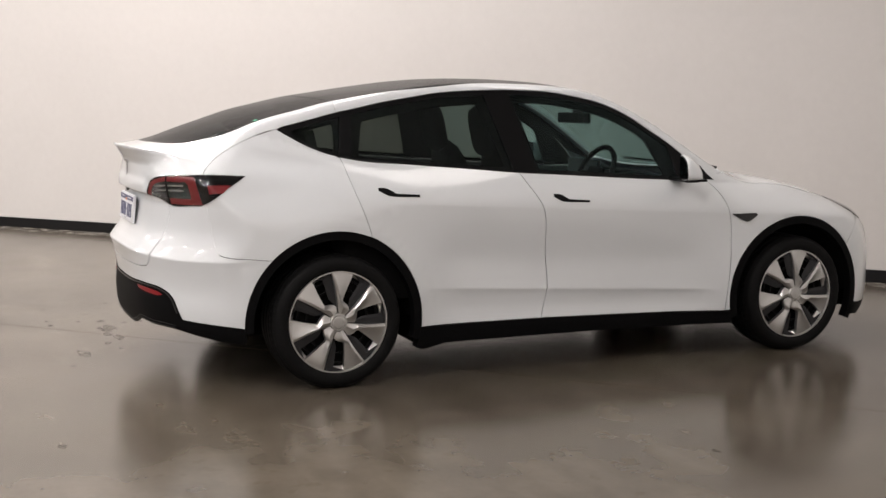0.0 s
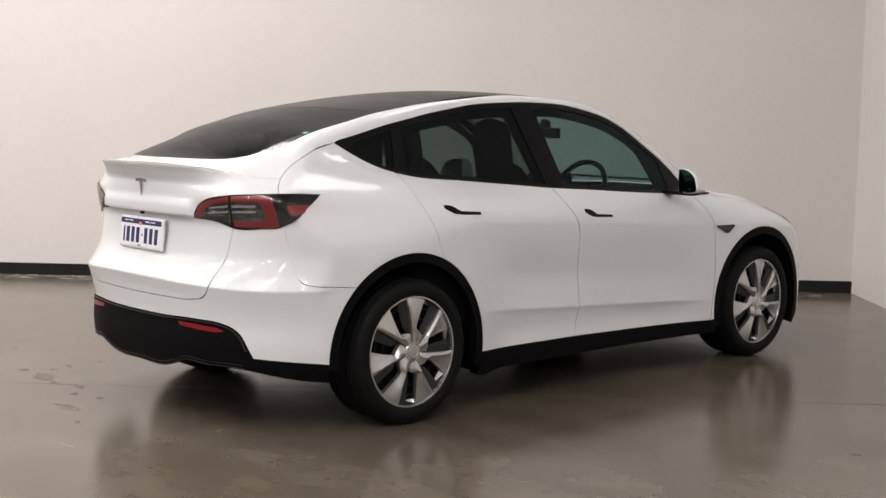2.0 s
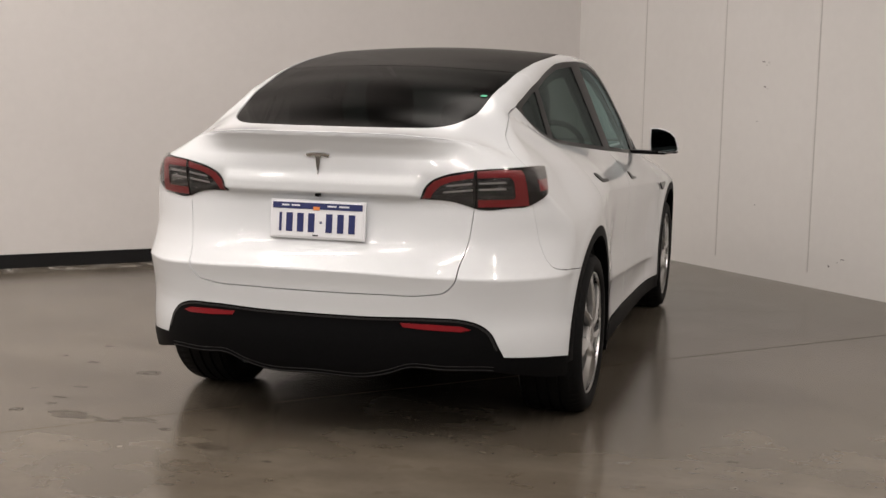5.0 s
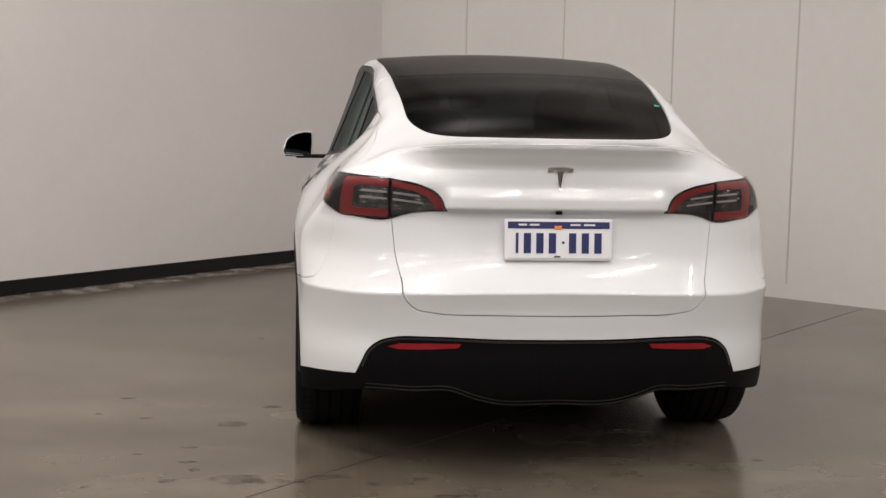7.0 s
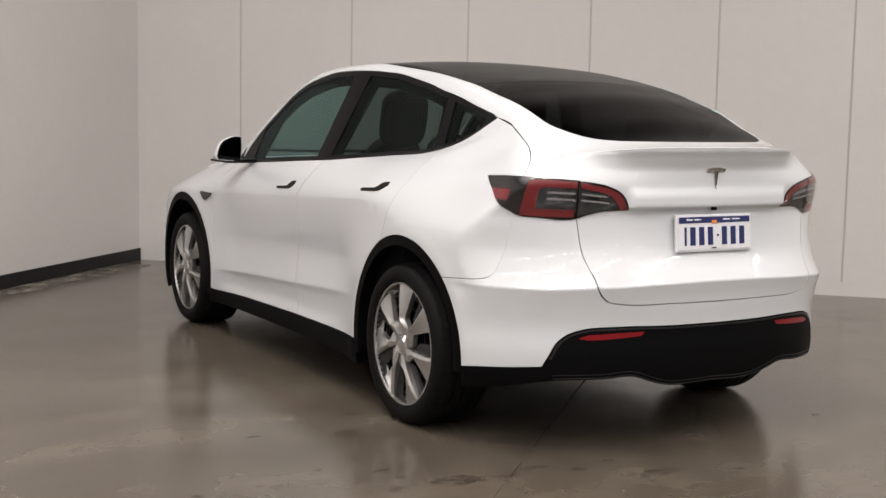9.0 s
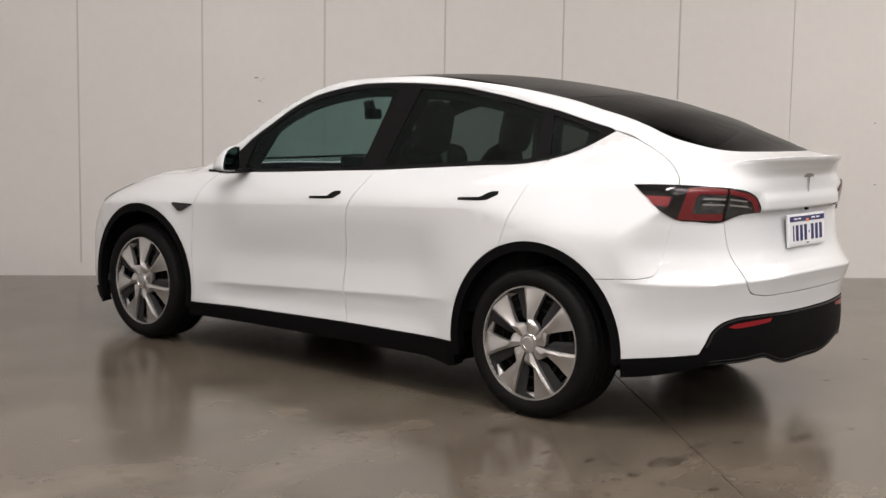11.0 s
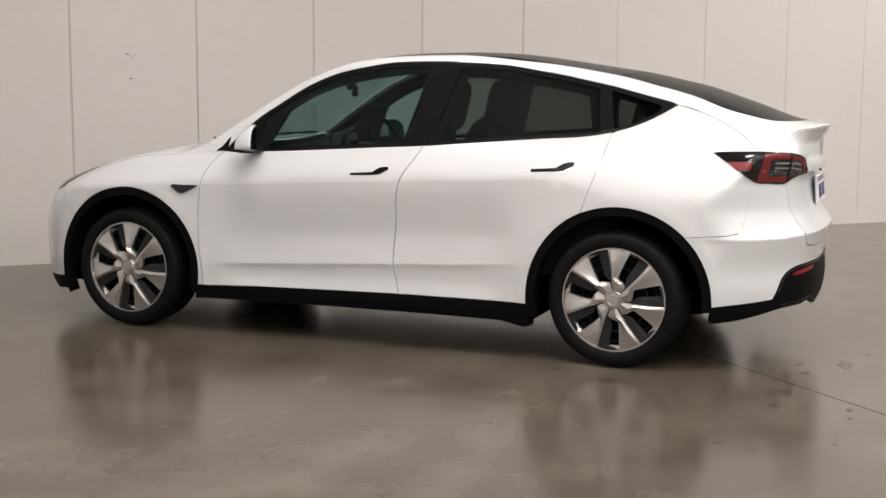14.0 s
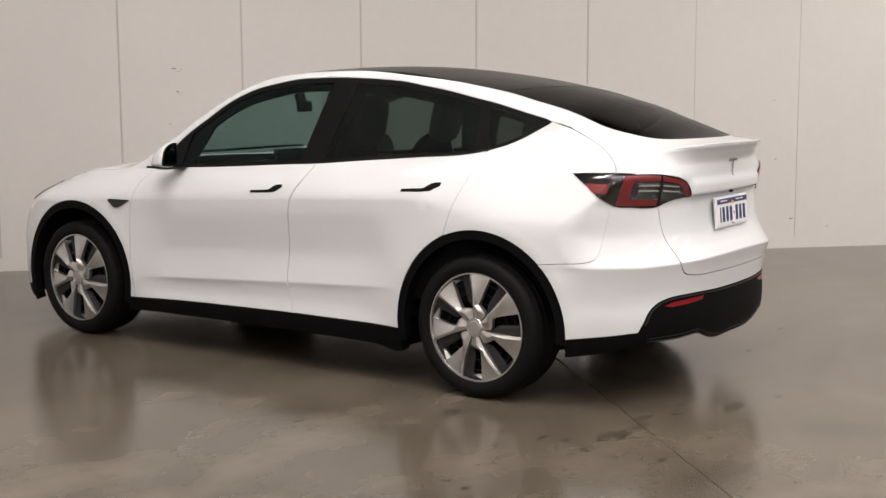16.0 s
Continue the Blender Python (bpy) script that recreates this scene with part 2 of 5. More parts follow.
wall_a = room_slab("wall_a", band(-T, 0.0, -T, ROOM_A + T), -0.1, ROOM_H, M_WALL_A)
tagged(wall_a, "smooth white painted plaster wall", "wall", kind="structure")
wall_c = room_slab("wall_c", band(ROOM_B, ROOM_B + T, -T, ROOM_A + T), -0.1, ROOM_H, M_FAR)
tagged(wall_c, "plain unseen wall closing the hall, dimness put into its grey", "wall", kind="structure")
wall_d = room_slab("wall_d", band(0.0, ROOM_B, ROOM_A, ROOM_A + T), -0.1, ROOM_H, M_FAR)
tagged(wall_d, "plain unseen wall closing the hall, dimness put into its grey", "wall", kind="structure")
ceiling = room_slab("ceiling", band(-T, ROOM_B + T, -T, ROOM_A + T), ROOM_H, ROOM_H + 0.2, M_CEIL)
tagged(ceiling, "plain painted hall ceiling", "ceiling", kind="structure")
skirt = room_slab("baseboard", band(0.0, 0.016, 0.0, ROOM_A), 0.0, 0.104, M_SKIRT, bevel=0.003)
tagged(skirt, "black skirting board along the plaster wall", "baseboard", kind="structure")


# strip lamps in rows under the ceiling
def strip_lamp(b, a, share=1.0, length=2.4):
    c = at_room(b, a, ROOM_H - 0.30)
    turn = math.degrees(math.atan2(DIR_B.y, DIR_B.x))
    top = tagged(new("strip_lamp"), "long white strip lamp hung under the ceiling", "ceiling lamp", "strip lamps")
    top.matrix_world = pose(c.x, c.y, c.z, 0, 0, turn)
    part("housing", box_bm(pose(0, 0, 0.03), (length, 0.16, 0.05), 0.008), M_STEEL, top)
    part("diffuser", box_bm(pose(0, 0, -0.01), (length - 0.04, 0.13, 0.03), 0.006), M_LAMP, top, "glowing white diffuser")
    for s in (-1, 1):
        part("hanger", box_bm(pose(s * length * 0.35, 0, 0.175), (0.012, 0.012, 0.25)), M_STEEL, top)
    lamp = bpy.data.lights.new("strip_light", "AREA")
    lamp.shape, lamp.size, lamp.size_y, lamp.energy = "RECTANGLE", length, 0.14, LAMP_POWER * share
    lamp.color = (1.0, 0.93, 0.89)
    light = new("strip_light", lamp)
    light.matrix_world = pose(c.x, c.y, c.z - 0.03, 0, 0, turn)
    return top


def fill_lamp(b, a, share):
    """An added fill, broad and dim, that brightens the walls by the room's corner."""
    c = at_room(b, a, ROOM_H - 0.20)
    turn = math.degrees(math.atan2(DIR_B.y, DIR_B.x))
    top = tagged(new("fill_lamp"), "broad white fill panel added under the ceiling", "ceiling lamp")
    top.matrix_world = pose(c.x, c.y, c.z, 0, 0, turn)
    part("housing", box_bm(pose(0, 0, 0.03), (2.4, 1.8, 0.05), 0.008), M_STEEL, top)
    part("diffuser", box_bm(pose(0, 0, -0.01), (2.34, 1.74, 0.03), 0.006), M_FILL_LAMP, top, "softly glowing sheet of the added fill")
    for x, y in ((-0.9, -0.7), (0.9, -0.7), (0.9, 0.7), (-0.9, 0.7)):
        part("hanger", box_bm(pose(x, y, 0.125), (0.012, 0.012, 0.15)), M_STEEL, top)
    lamp = bpy.data.lights.new("fill_light", "AREA")
    lamp.shape, lamp.size, lamp.size_y, lamp.energy = "RECTANGLE", 2.3, 1.7, LAMP_POWER * share
    lamp.color = (1.0, 0.93, 0.89)
    new("fill_light", lamp).matrix_world = pose(c.x, c.y, c.z - 0.03, 0, 0, turn)


for a in (5.4, 8.8, 12.2, 17.0, 22.0):
    for b in (2.0, 5.4, 8.8, 12.2, 17.0, 22.0):
        if (a, b) not in ((5.4, 5.4), (5.4, 8.8)):
            strip_lamp(b, a, 0.8 if max(a, b) > 15 else 1.0)
# unseen fill over the corner, added to lift the walls there
fill_lamp(2.3, 2.0, 0.30)
# four strips added off the rows to balance light on floor, wall and car
strip_lamp(3.7, 6.9, 1.0)
strip_lamp(9.5, 2.0)
strip_lamp(9.8, 5.8)
strip_lamp(13.0, 2.0)


# small scuffs on the panelled wall and spills on the floor
def blob(name, centre, u, v, w, h, mat, seed, lift, points=22):
    """A thin, ragged-edged patch spanned by u and v."""
    rnd = random.Random(seed)
    n = u.cross(v).normalized()
    bm = bmesh.new()
    radii = [0.6 + 0.5 * rnd.random() for _ in range(points)]
    vs = []
    for i in range(points):
        r = (radii[i] + radii[i - 1]) / 2
        a = 2 * math.pi * i / points
        vs.append(bm.verts.new(centre + u * (math.cos(a) * r * w / 2) + v * (math.sin(a) * r * h / 2) + n * lift))
    bm.faces.new(vs)
    return part(name, bm, mat)


def dust_edge(a0, a1, b0, b1, seed):
    """A thin film of plaster dust on the floor beside the skirting, with a wavering outer edge."""
    rnd = random.Random(seed)
    bm = bmesh.new()
    n = int((a1 - a0) / 0.08)
    reach = [b1 * (0.55 + 0.45 * rnd.random()) for _ in range(n + 1)]
    rows = []
    for i in range(n + 1):
        a = a0 + (a1 - a0) * i / n
        w = (reach[max(i - 1, 0)] + reach[i] + reach[min(i + 1, n)]) / 3
        rows.append([bm.verts.new(at_room(b0 + (w - b0) * k / 3, a, 0.0010)) for k in range(4)])
    for i in range(n):
        for k in range(3):
            bm.faces.new((rows[i][k], rows[i][k + 1], rows[i + 1][k + 1], rows[i + 1][k]))
    bmesh.ops.recalc_face_normals(bm, faces=bm.faces[:])
    return part("floor_dust", bm, M_DUST)


tagged(dust_edge(0.3, 14.0, 0.017, 0.34, 5), "pale plaster dust on the concrete beside the skirting", "dust", kind="stuff")
UP = Vector((0, 0, 1))
for i, (b, z, w, h) in enumerate(((2.40, 1.64, 0.05, 0.012), (2.455, 1.632, 0.03, 0.02), (2.43, 1.615, 0.025, 0.008), (2.42, 1.452, 0.035, 0.012),
                                  (2.445, 1.437, 0.03, 0.008), (2.35, 1.188, 0.03, 0.010), (2.38, 0.551, 0.035, 0.012), (3.28, 0.24, 0.06, 0.010),
                                  (3.22, 0.215, 0.05, 0.012), (3.15, 0.18, 0.03, 0.022), (7.67, 1.345, 0.03, 0.012), (7.70, 0.815, 0.025, 0.012),
                                  (7.873, 0.271, 0.045, 0.015), (8.22, 0.195, 0.04, 0.015), (10.08, 0.04, 0.04, 0.012))):
    ob = blob("wall_scuff", at_room(b, 0, z), DIR_B, UP, w, h, M_MARK, i, 0.0015)
    tagged(ob, "small dark scuff on the white panel wall", "scuff", "wall scuffs")
east, north = Vector((1, 0, 0)), Vector((0, 1, 0))
SPILLS = ((-1.20, -0.05, 0.13, 0.10), (-1.13, -0.85, 0.20, 0.12), (-1.05, 0.25, 0.10, 0.05), (-1.38, -0.85, 0.07, 0.06), (-1.41, -0.99, 0.06, 0.04), (-1.33, -1.17, 0.07, 0.04),
          (-1.66, -0.91, 0.04, 0.03), (-1.48, -1.18, 0.04, 0.03), (-1.30, -0.72, 0.05, 0.05), (-2.07, -0.72, 0.04, 0.04), (-2.04, -0.61, 0.05, 0.03), (-2.12, -0.86, 0.03, 0.03),
          (-0.65, -0.92, 0.06, 0.05), (-0.47, -0.87, 0.06, 0.04), (-1.57, 0.06, 0.06, 0.03), (-1.92, -1.16, 0.04, 0.03), (-1.33, -0.61, 0.07, 0.03), (-1.34, -0.41, 0.08, 0.03),
          (-1.70, 0.43, 0.07, 0.03), (-1.53, -0.50, 0.04, 0.03), (-1.78, 0.14, 0.05, 0.03), (-1.16, 1.89, 0.05, 0.03), (0.85, -0.67, 0.05, 0.03), (2.556, 1.165, 0.06, 0.03),
          (1.50, -1.44, 0.07, 0.04), (-0.08, -1.19, 0.05, 0.03), (1.58, -0.59, 0.06, 0.03))
SMEARS = ((-0.38, -1.09, 0.26, 0.08), (-0.92, -0.88, 0.16, 0.06), (-0.81, -0.83, 0.20, 0.07), (-1.05, -0.86, 0.16, 0.08))
for i, (x, y, w, h) in enumerate(SPILLS):
    ob = blob("floor_stain", Vector((x, y, 0)), east, north, w * 1.15, h * 1.15, M_STAIN, 40 + i, 0.0014, 26)
    tagged(ob, "dried brown spill on the concrete floor", "stain", "floor stains")
for i, (x, y, w, h) in enumerate(SMEARS):
    ob = blob("floor_smear", Vector((x, y, 0)), east, north, w, h, M_SMEAR, 90 + i, 0.0007, 26)
    tagged(ob, "faint brown smear on the concrete floor", "stain", "floor smears")


# ---- the car: one smooth body surface, cut into panels ----
# x to its right, y ahead from the rear axle, z up
def curve(xs, ys):
    """A smooth curve through few points (monotone Hermite)."""
    xs, ys = np.array(xs, float), np.array(ys, float)
    d = np.diff(ys) / np.diff(xs)
    m = np.zeros(len(xs))
    m[0], m[-1] = d[0], d[-1]
    for i in range(1, len(xs) - 1):
        if d[i - 1] * d[i] > 0:
            w1, w2 = 2 * (xs[i + 1] - xs[i]) + xs[i] - xs[i - 1], xs[i + 1] - xs[i] + 2 * (xs[i] - xs[i - 1])
            m[i] = (w1 + w2) / (w1 / d[i - 1] + w2 / d[i])

    def f(x):
        x = np.asarray(x, float)
        c = np.clip(x, xs[0], xs[-1])
        i = np.clip(np.searchsorted(xs, c) - 1, 0, len(xs) - 2)
        h = xs[i + 1] - xs[i]
        s = (c - xs[i]) / h
        v = (ys[i] * (1 + 2 * s) * (1 - s) ** 2 + h * m[i] * s * (1 - s) ** 2 + ys[i + 1] * s * s * (3 - 2 * s) + h * m[i + 1] * s * s * (s - 1))
        return v + np.where(x < xs[0], (x - xs[0]) * m[0], 0) + np.where(x > xs[-1], (x - xs[-1]) * m[-1], 0)

    return f


def spline(xs, ys):
    """A smooth curve through points with an even bend (natural cubic)."""
    xs, ys = np.array(xs, float), np.array(ys, float)
    n, h = len(xs), np.diff(xs)
    a, r = np.eye(n), np.zeros(n)
    for i in range(1, n - 1):
        a[i, i - 1], a[i, i], a[i, i + 1] = h[i - 1], 2 * (h[i - 1] + h[i]), h[i]
        r[i] = 6 * ((ys[i + 1] - ys[i]) / h[i] - (ys[i] - ys[i - 1]) / h[i - 1])
    m = np.linalg.solve(a, r)

    def f(x):
        x = np.clip(np.asarray(x, float), xs[0], xs[-1])
        i = np.clip(np.searchsorted(xs, x) - 1, 0, n - 2)
        u, v = xs[i + 1] - x, x - xs[i]
        return (m[i] * u ** 3 + m[i + 1] * v ** 3) / (6 * h[i]) + (ys[i] / h[i] - m[i] * h[i] / 6) * u + (ys[i + 1] / h[i] - m[i + 1] * h[i] / 6) * v

    return f


def step(x, a, b):
    s = np.clip((np.asarray(x, float) - a) / (b - a), 0, 1)
    return s * s * (3 - 2 * s)


def smax(a, b, k):
    h = np.clip(0.5 + 0.5 * (a - b) / k, 0, 1)
    return b + (a - b) * h + k * h * (1 - h)


ROOF = spline([-1.2, -0.945, -0.75, -0.60, -0.44, -0.29, -0.13, 0.02, 0.18, 0.34, 0.51, 0.72, 0.95, 1.2, 1.4, 1.55, 1.7, 1.9, 2.1, 2.3, 2.5, 2.66, 2.76, 3.0, 3.3, 3.55, 3.72, 3.9],
             [1.175, 1.217, 1.253, 1.310, 1.366, 1.416, 1.453, 1.486, 1.511, 1.535, 1.560, 1.588, 1.602, 1.602, 1.594, 1.578, 1.540, 1.462, 1.362, 1.252, 1.145, 1.078, 1.058, 1.020, 0.945, 0.850, 0.752, 0.62])
CROWN2 = spline([-0.95, -0.63, -0.36, -0.08, 0.2, 0.5, 0.8, 1.4, 2.1, 2.5, 2.8, 3.2, 3.7], [0.03, 0.19, 0.195, 0.14, 0.085, 0.065, 0.085, 0.11, 0.14, 0.16, 0.06, 0.06, 0.08])
CROWN4 = spline([-0.95, -0.63, -0.36, 0.0, 0.6, 2.4, 2.8, 3.7], [0.27, 0.10, 0.0, 0.0, 0.0, 0.0, 0.04, 0.10])
PLAN = spline([-1.0, -0.7, -0.45, -0.2, 0.0, 0.3, 0.8, 1.5, 2.1, 2.5, 2.9, 3.2, 3.45, 3.65, 3.85],
             [0.862, 0.895, 0.917, 0.935, 0.940, 0.930, 0.916, 0.913, 0.918, 0.934, 0.942, 0.930, 0.895, 0.83, 0.72])
BELT_Z = spline([-1.0, -0.6, -0.3, -0.1, 0.17, 0.47, 0.775, 1.08, 1.41, 1.757, 2.1, 2.31, 2.6, 3.0, 3.3, 3.6, 3.9],
                [1.355, 1.328, 1.278, 1.222, 1.164, 1.136, 1.113, 1.090, 1.072, 1.053, 1.036, 1.026, 1.005, 0.955, 0.89, 0.79, 0.66])
BELT_X = spline([-1.0, -0.6, -0.45, -0.24, -0.10, 0.05, 0.19, 0.34, 0.5, 0.65, 0.80, 0.95, 1.10, 1.4, 1.75, 2.1, 2.3, 2.6, 3.0, 3.3, 3.6, 3.9],
                [0.570, 0.603, 0.616, 0.639, 0.665, 0.693, 0.714, 0.724, 0.731, 0.742, 0.760, 0.783, 0.801, 0.808, 0.803, 0.793, 0.788, 0.79, 0.785, 0.75, 0.67, 0.55])
TAIL = curve([0.20, 0.28, 0.33, 0.42, 0.50, 0.53, 0.60, 0.656, 0.670, 0.679, 0.74, 0.81, 0.90, 0.955, 0.975, 0.988, 1.02, 1.07, 1.12, 1.17, 1.215, 1.30],
             [-0.86, -0.900, -0.918, -0.926, -0.921, -0.923, -0.938, -0.9555, -0.9595, -0.9535, -0.915, -0.888, -0.872, -0.868, -0.874, -0.906, -0.906, -0.892, -0.893, -0.918, -0.948, -1.0])
TAIL_SMOOTH = curve([0.86, 0.90, 0.94, 1.0, 1.05, 1.07, 1.12, 1.14], [-0.878, -0.872, -0.869, -0.882, -0.890, -0.892, -0.893, -0.902])
NOSE = curve([0.12, 0.25, 0.40, 0.55, 0.70, 0.80, 0.90], [3.70, 3.785, 3.80, 3.80, 3.765, 3.70, 3.60])
WHEELS_Y, ARCH_Z, ARCH_R = (-0.015, 2.88), 0.345, 0.472

TAIL_PLAIN = curve([1.06, 1.07, 1.12, 1.17, 1.215, 1.30], [-0.8915, -0.892, -0.893, -0.888, -0.876, -0.83])
SHOULDER_IN = spline([0.80, 0.84, 0.90, 0.95, 1.0, 1.05, 1.10, 1.15, 1.20, 1.25, 1.31, 1.37, 1.42], [0, 0.003, 0.018, 0.033, 0.042, 0.041, 0.043, 0.056, 0.060, 0.045, 0.016, 0.002, 0])
DOOR_HIGH = curve([0, 0.10, 0.35, 0.66, 0.9, 1], [0, 0.0014, 0.0125, 0.0240, 0.0165, 0.0110])
DOOR_LOW = curve([0, 0.12, 0.45, 1], [0.0110, 0.0165, 0.0200, 0.005])


def width(y, z):
    y, z = np.asarray(y, float), np.asarray(z, float)
    w = PLAN(y)
    crease = 0.52 - 0.0515 * y
    zb, xb = BELT_Z(y), BELT_X(y)
    rear = step(y, -0.05, 0.45)
    z0 = np.minimum(rear * (0.956 - 0.0475 * y) + (1 - rear) * 0.86, zb - 0.11)
    door = step(y, 0.42, 0.75) * (1 - step(y, 2.05, 2.38))
    above = np.clip((z0 - z) / np.maximum(z0 - crease, 0.05), 0, 1)
    below = np.clip((crease - z) / np.maximum(crease - 0.27, 0.05), 0, 1)
    w = w - door * np.where(z > crease, DOOR_HIGH(above), DOOR_LOW(below))
    # shoulder up to the belt, then the glass leaning in
    s = np.clip((z - z0) / (zb - z0), 0, 1)
    up = np.clip(z - zb, 0, None)
    w = np.where(z > z0, w + (xb - w) * s ** (1.75 - 0.10 * rear) - (0.37 + 0.75 * (1 - step(y, -0.48, -0.20))) * up, w)
    # above the tail lamps the body sweeps in to the pillar
    w = w - SHOULDER_IN(z) * (1 - step(y, -0.34 - 0.10 * step(z, 1.12, 1.24), 0.08 - 0.26 * step(z, 1.12, 1.24)))
    w = w - 0.10 * np.clip(0.30 - z, 0, 1) ** 1.2
    for c in WHEELS_Y:
        r = np.hypot(y - c, z - ARCH_Z)
        w = w + 0.004 * (1 - step(r, 0.50, 0.62)) + 0.003 * (1 - step(r, 0.495, 0.545))
    # the bumper's waist line
    w = w - np.clip(0.24 * (0.672 - z), 0, 0.005) * step(-y, 0.33, 0.6)
    return w


def waist_rise(x):
    return 0.024 * np.clip(1 - (np.asarray(x, float) / 0.72) ** 2, 0, 1)


def tail(x, z):
    x = np.abs(np.asarray(x, float))
    z = np.asarray(z, float)
    z = z - waist_rise(x) * step(z, 0.55, 0.66) * (1 - step(z, 0.71, 0.83))
    mid = TAIL(z) + (TAIL_SMOOTH(z) - TAIL(z)) * step(x, 0.38, 0.425) * step(z, 0.86, 0.90) * (1 - step(z, 1.06, 1.10))
    # the spoiler's overhang dies out towards the sides
    mid = mid + (TAIL_PLAIN(z) - TAIL(z)) * step(x, 0.36, 0.62) * step(z, 1.08, 1.14)
    return mid + (0.10 + 0.16 * step(z, 1.06, 1.19)) * x * x + (0.47 - 0.04 * step(z, 0.80, 0.93)) * x ** 4


def nose(x, z):
    x = np.asarray(x, float)
    return NOSE(z) - 0.14 * x * x - 0.42 * x ** 4


def roof(x, y):
    x = np.asarray(x, float)
    sweep = 0.045 * step(np.abs(x), 0.46, 0.70) * step(-np.asarray(y, float), 0.33, 0.52) * (1 - step(-np.asarray(y, float), 0.62, 0.80))
    return ROOF(y) - CROWN2(y) * x * x - CROWN4(y) * x ** 4 - sweep


def field(x, y, z):
    x = np.abs(x)
    ends = smax(tail(x, z) - y, z - roof(x, y), 0.010 + 0.05 * step(y, 0.5, 1.0) + 0.040 * step(x, 0.48, 0.72))
    ends = smax(ends, y - nose(x, z), 0.06)
    corner = 0.045 - 0.025 * step(z, 0.88, 0.95) * (1 - step(z, 1.08, 1.14)) * step(-np.asarray(y, float), 0.42, 0.55)
    return smax(ends, x - width(y, z), corner)


def solve(eye, way, far=2.2):
    """Where rays from inside the body leave it: arrays of (n, 3)."""
    lo, hi = np.zeros(len(eye)), np.full(len(eye), far)
    # first crossing on a coarse march, then bisection
    ts = np.linspace(0.02, far, 90)
    found = np.zeros(len(eye), bool)
    last = np.zeros(len(eye))
    for t in ts:
        p = eye + way * t
        out = field(p[:, 0], p[:, 1], p[:, 2]) > 0
        fresh = out & ~found
        lo[fresh], hi[fresh] = last[fresh], t
        found |= out
        last[:] = t
    for _ in range(26):
        mid = (lo + hi) / 2
        p = eye + way * mid[:, None]
        out = field(p[:, 0], p[:, 1], p[:, 2]) > 0
        hi, lo = np.where(out, mid, hi), np.where(out, lo, mid)
    return eye + way * ((lo + hi) / 2)[:, None]


def slope(p, e=0.0015):
    g = np.stack([field(p[:, 0] + e, p[:, 1], p[:, 2]) - field(p[:, 0] - e, p[:, 1], p[:, 2]),
                  field(p[:, 0], p[:, 1] + e, p[:, 2]) - field(p[:, 0], p[:, 1] - e, p[:, 2]),
                  field(p[:, 0], p[:, 1], p[:, 2] + e) - field(p[:, 0], p[:, 1], p[:, 2] - e)], -1)
    return g / np.maximum(np.linalg.norm(g, axis=1, keepdims=True), 1e-9)


# charts: flat coordinates for a stretch of the body, in metres or nearly so
class Chart:
    """kind roll: (y, angle in the cross-section); polar: (angle in plan, z); top: (x, y)."""

    def __init__(self, kind, c=0.0):
        self.kind, self.c = kind, c

    def flat(self, p):
        p = np.atleast_2d(np.asarray(p, float))
        if self.kind == "roll":
            return np.stack([p[:, 1], np.arctan2(p[:, 0], p[:, 2] - self.c) * 0.8], -1)
        if self.kind == "polar":
            return np.stack([np.arctan2(p[:, 0], self.c - p[:, 1]) * 0.9, p[:, 2]], -1)
        if self.kind == "front":
            return np.stack([np.arctan2(p[:, 0], p[:, 1] - self.c) * 0.9, p[:, 2]], -1)
        if self.kind == "side":
            return np.stack([p[:, 1], p[:, 2]], -1)
        return p[:, :2].copy()

    def on(self, q):
        q = np.atleast_2d(np.asarray(q, float))
        n, zero = len(q), np.zeros(len(q))
        if self.kind == "roll":
            a = q[:, 1] / 0.8
            return solve(np.stack([zero, q[:, 0], zero + self.c], -1), np.stack([np.sin(a), zero, np.cos(a)], -1))
        if self.kind == "polar":
            a = q[:, 0] / 0.9
            return solve(np.stack([zero, zero + self.c, q[:, 1]], -1), np.stack([np.sin(a), -np.cos(a), zero], -1))
        if self.kind == "front":
            a = q[:, 0] / 0.9
            return solve(np.stack([zero, zero + self.c, q[:, 1]], -1), np.stack([np.sin(a), np.cos(a), zero], -1))
        if self.kind == "side":
            return solve(np.stack([zero, q[:, 0], q[:, 1]], -1), np.stack([zero + 1, zero, zero], -1))
        p = solve(np.stack([q[:, 0], q[:, 1], zero + 0.5], -1), np.stack([zero, zero, zero + 1], -1))
        top = roof(q[:, 0], q[:, 1])
        p[:, 2] = np.where(p[:, 2] < top - 0.25, top, p[:, 2])
        return p


SIDE, TOP = Chart("side"), Chart("top")
REAR = Chart("polar", 0.25)
FRONT = Chart("front", 2.6)
CABIN = Chart("roll", 0.85)
LOW = Chart("roll", 0.45)


def s_(*pts):
    """Points of the body's right side from (y, z)."""
    return [tuple(p) for p in SIDE.on(pts)]


def r_(*pts):
    """Points of the tail from (x, z)."""
    q = np.array(pts, float)
    e = np.stack([q[:, 0], np.zeros(len(q)) + 0.0, q[:, 1]], -1)
    return [tuple(p) for p in solve(e, np.tile([0.0, -1.0, 0.0], (len(q), 1)))]


def t_(*pts):
    """Points of the top from (x, y)."""
    return [tuple(p) for p in TOP.on(pts)]


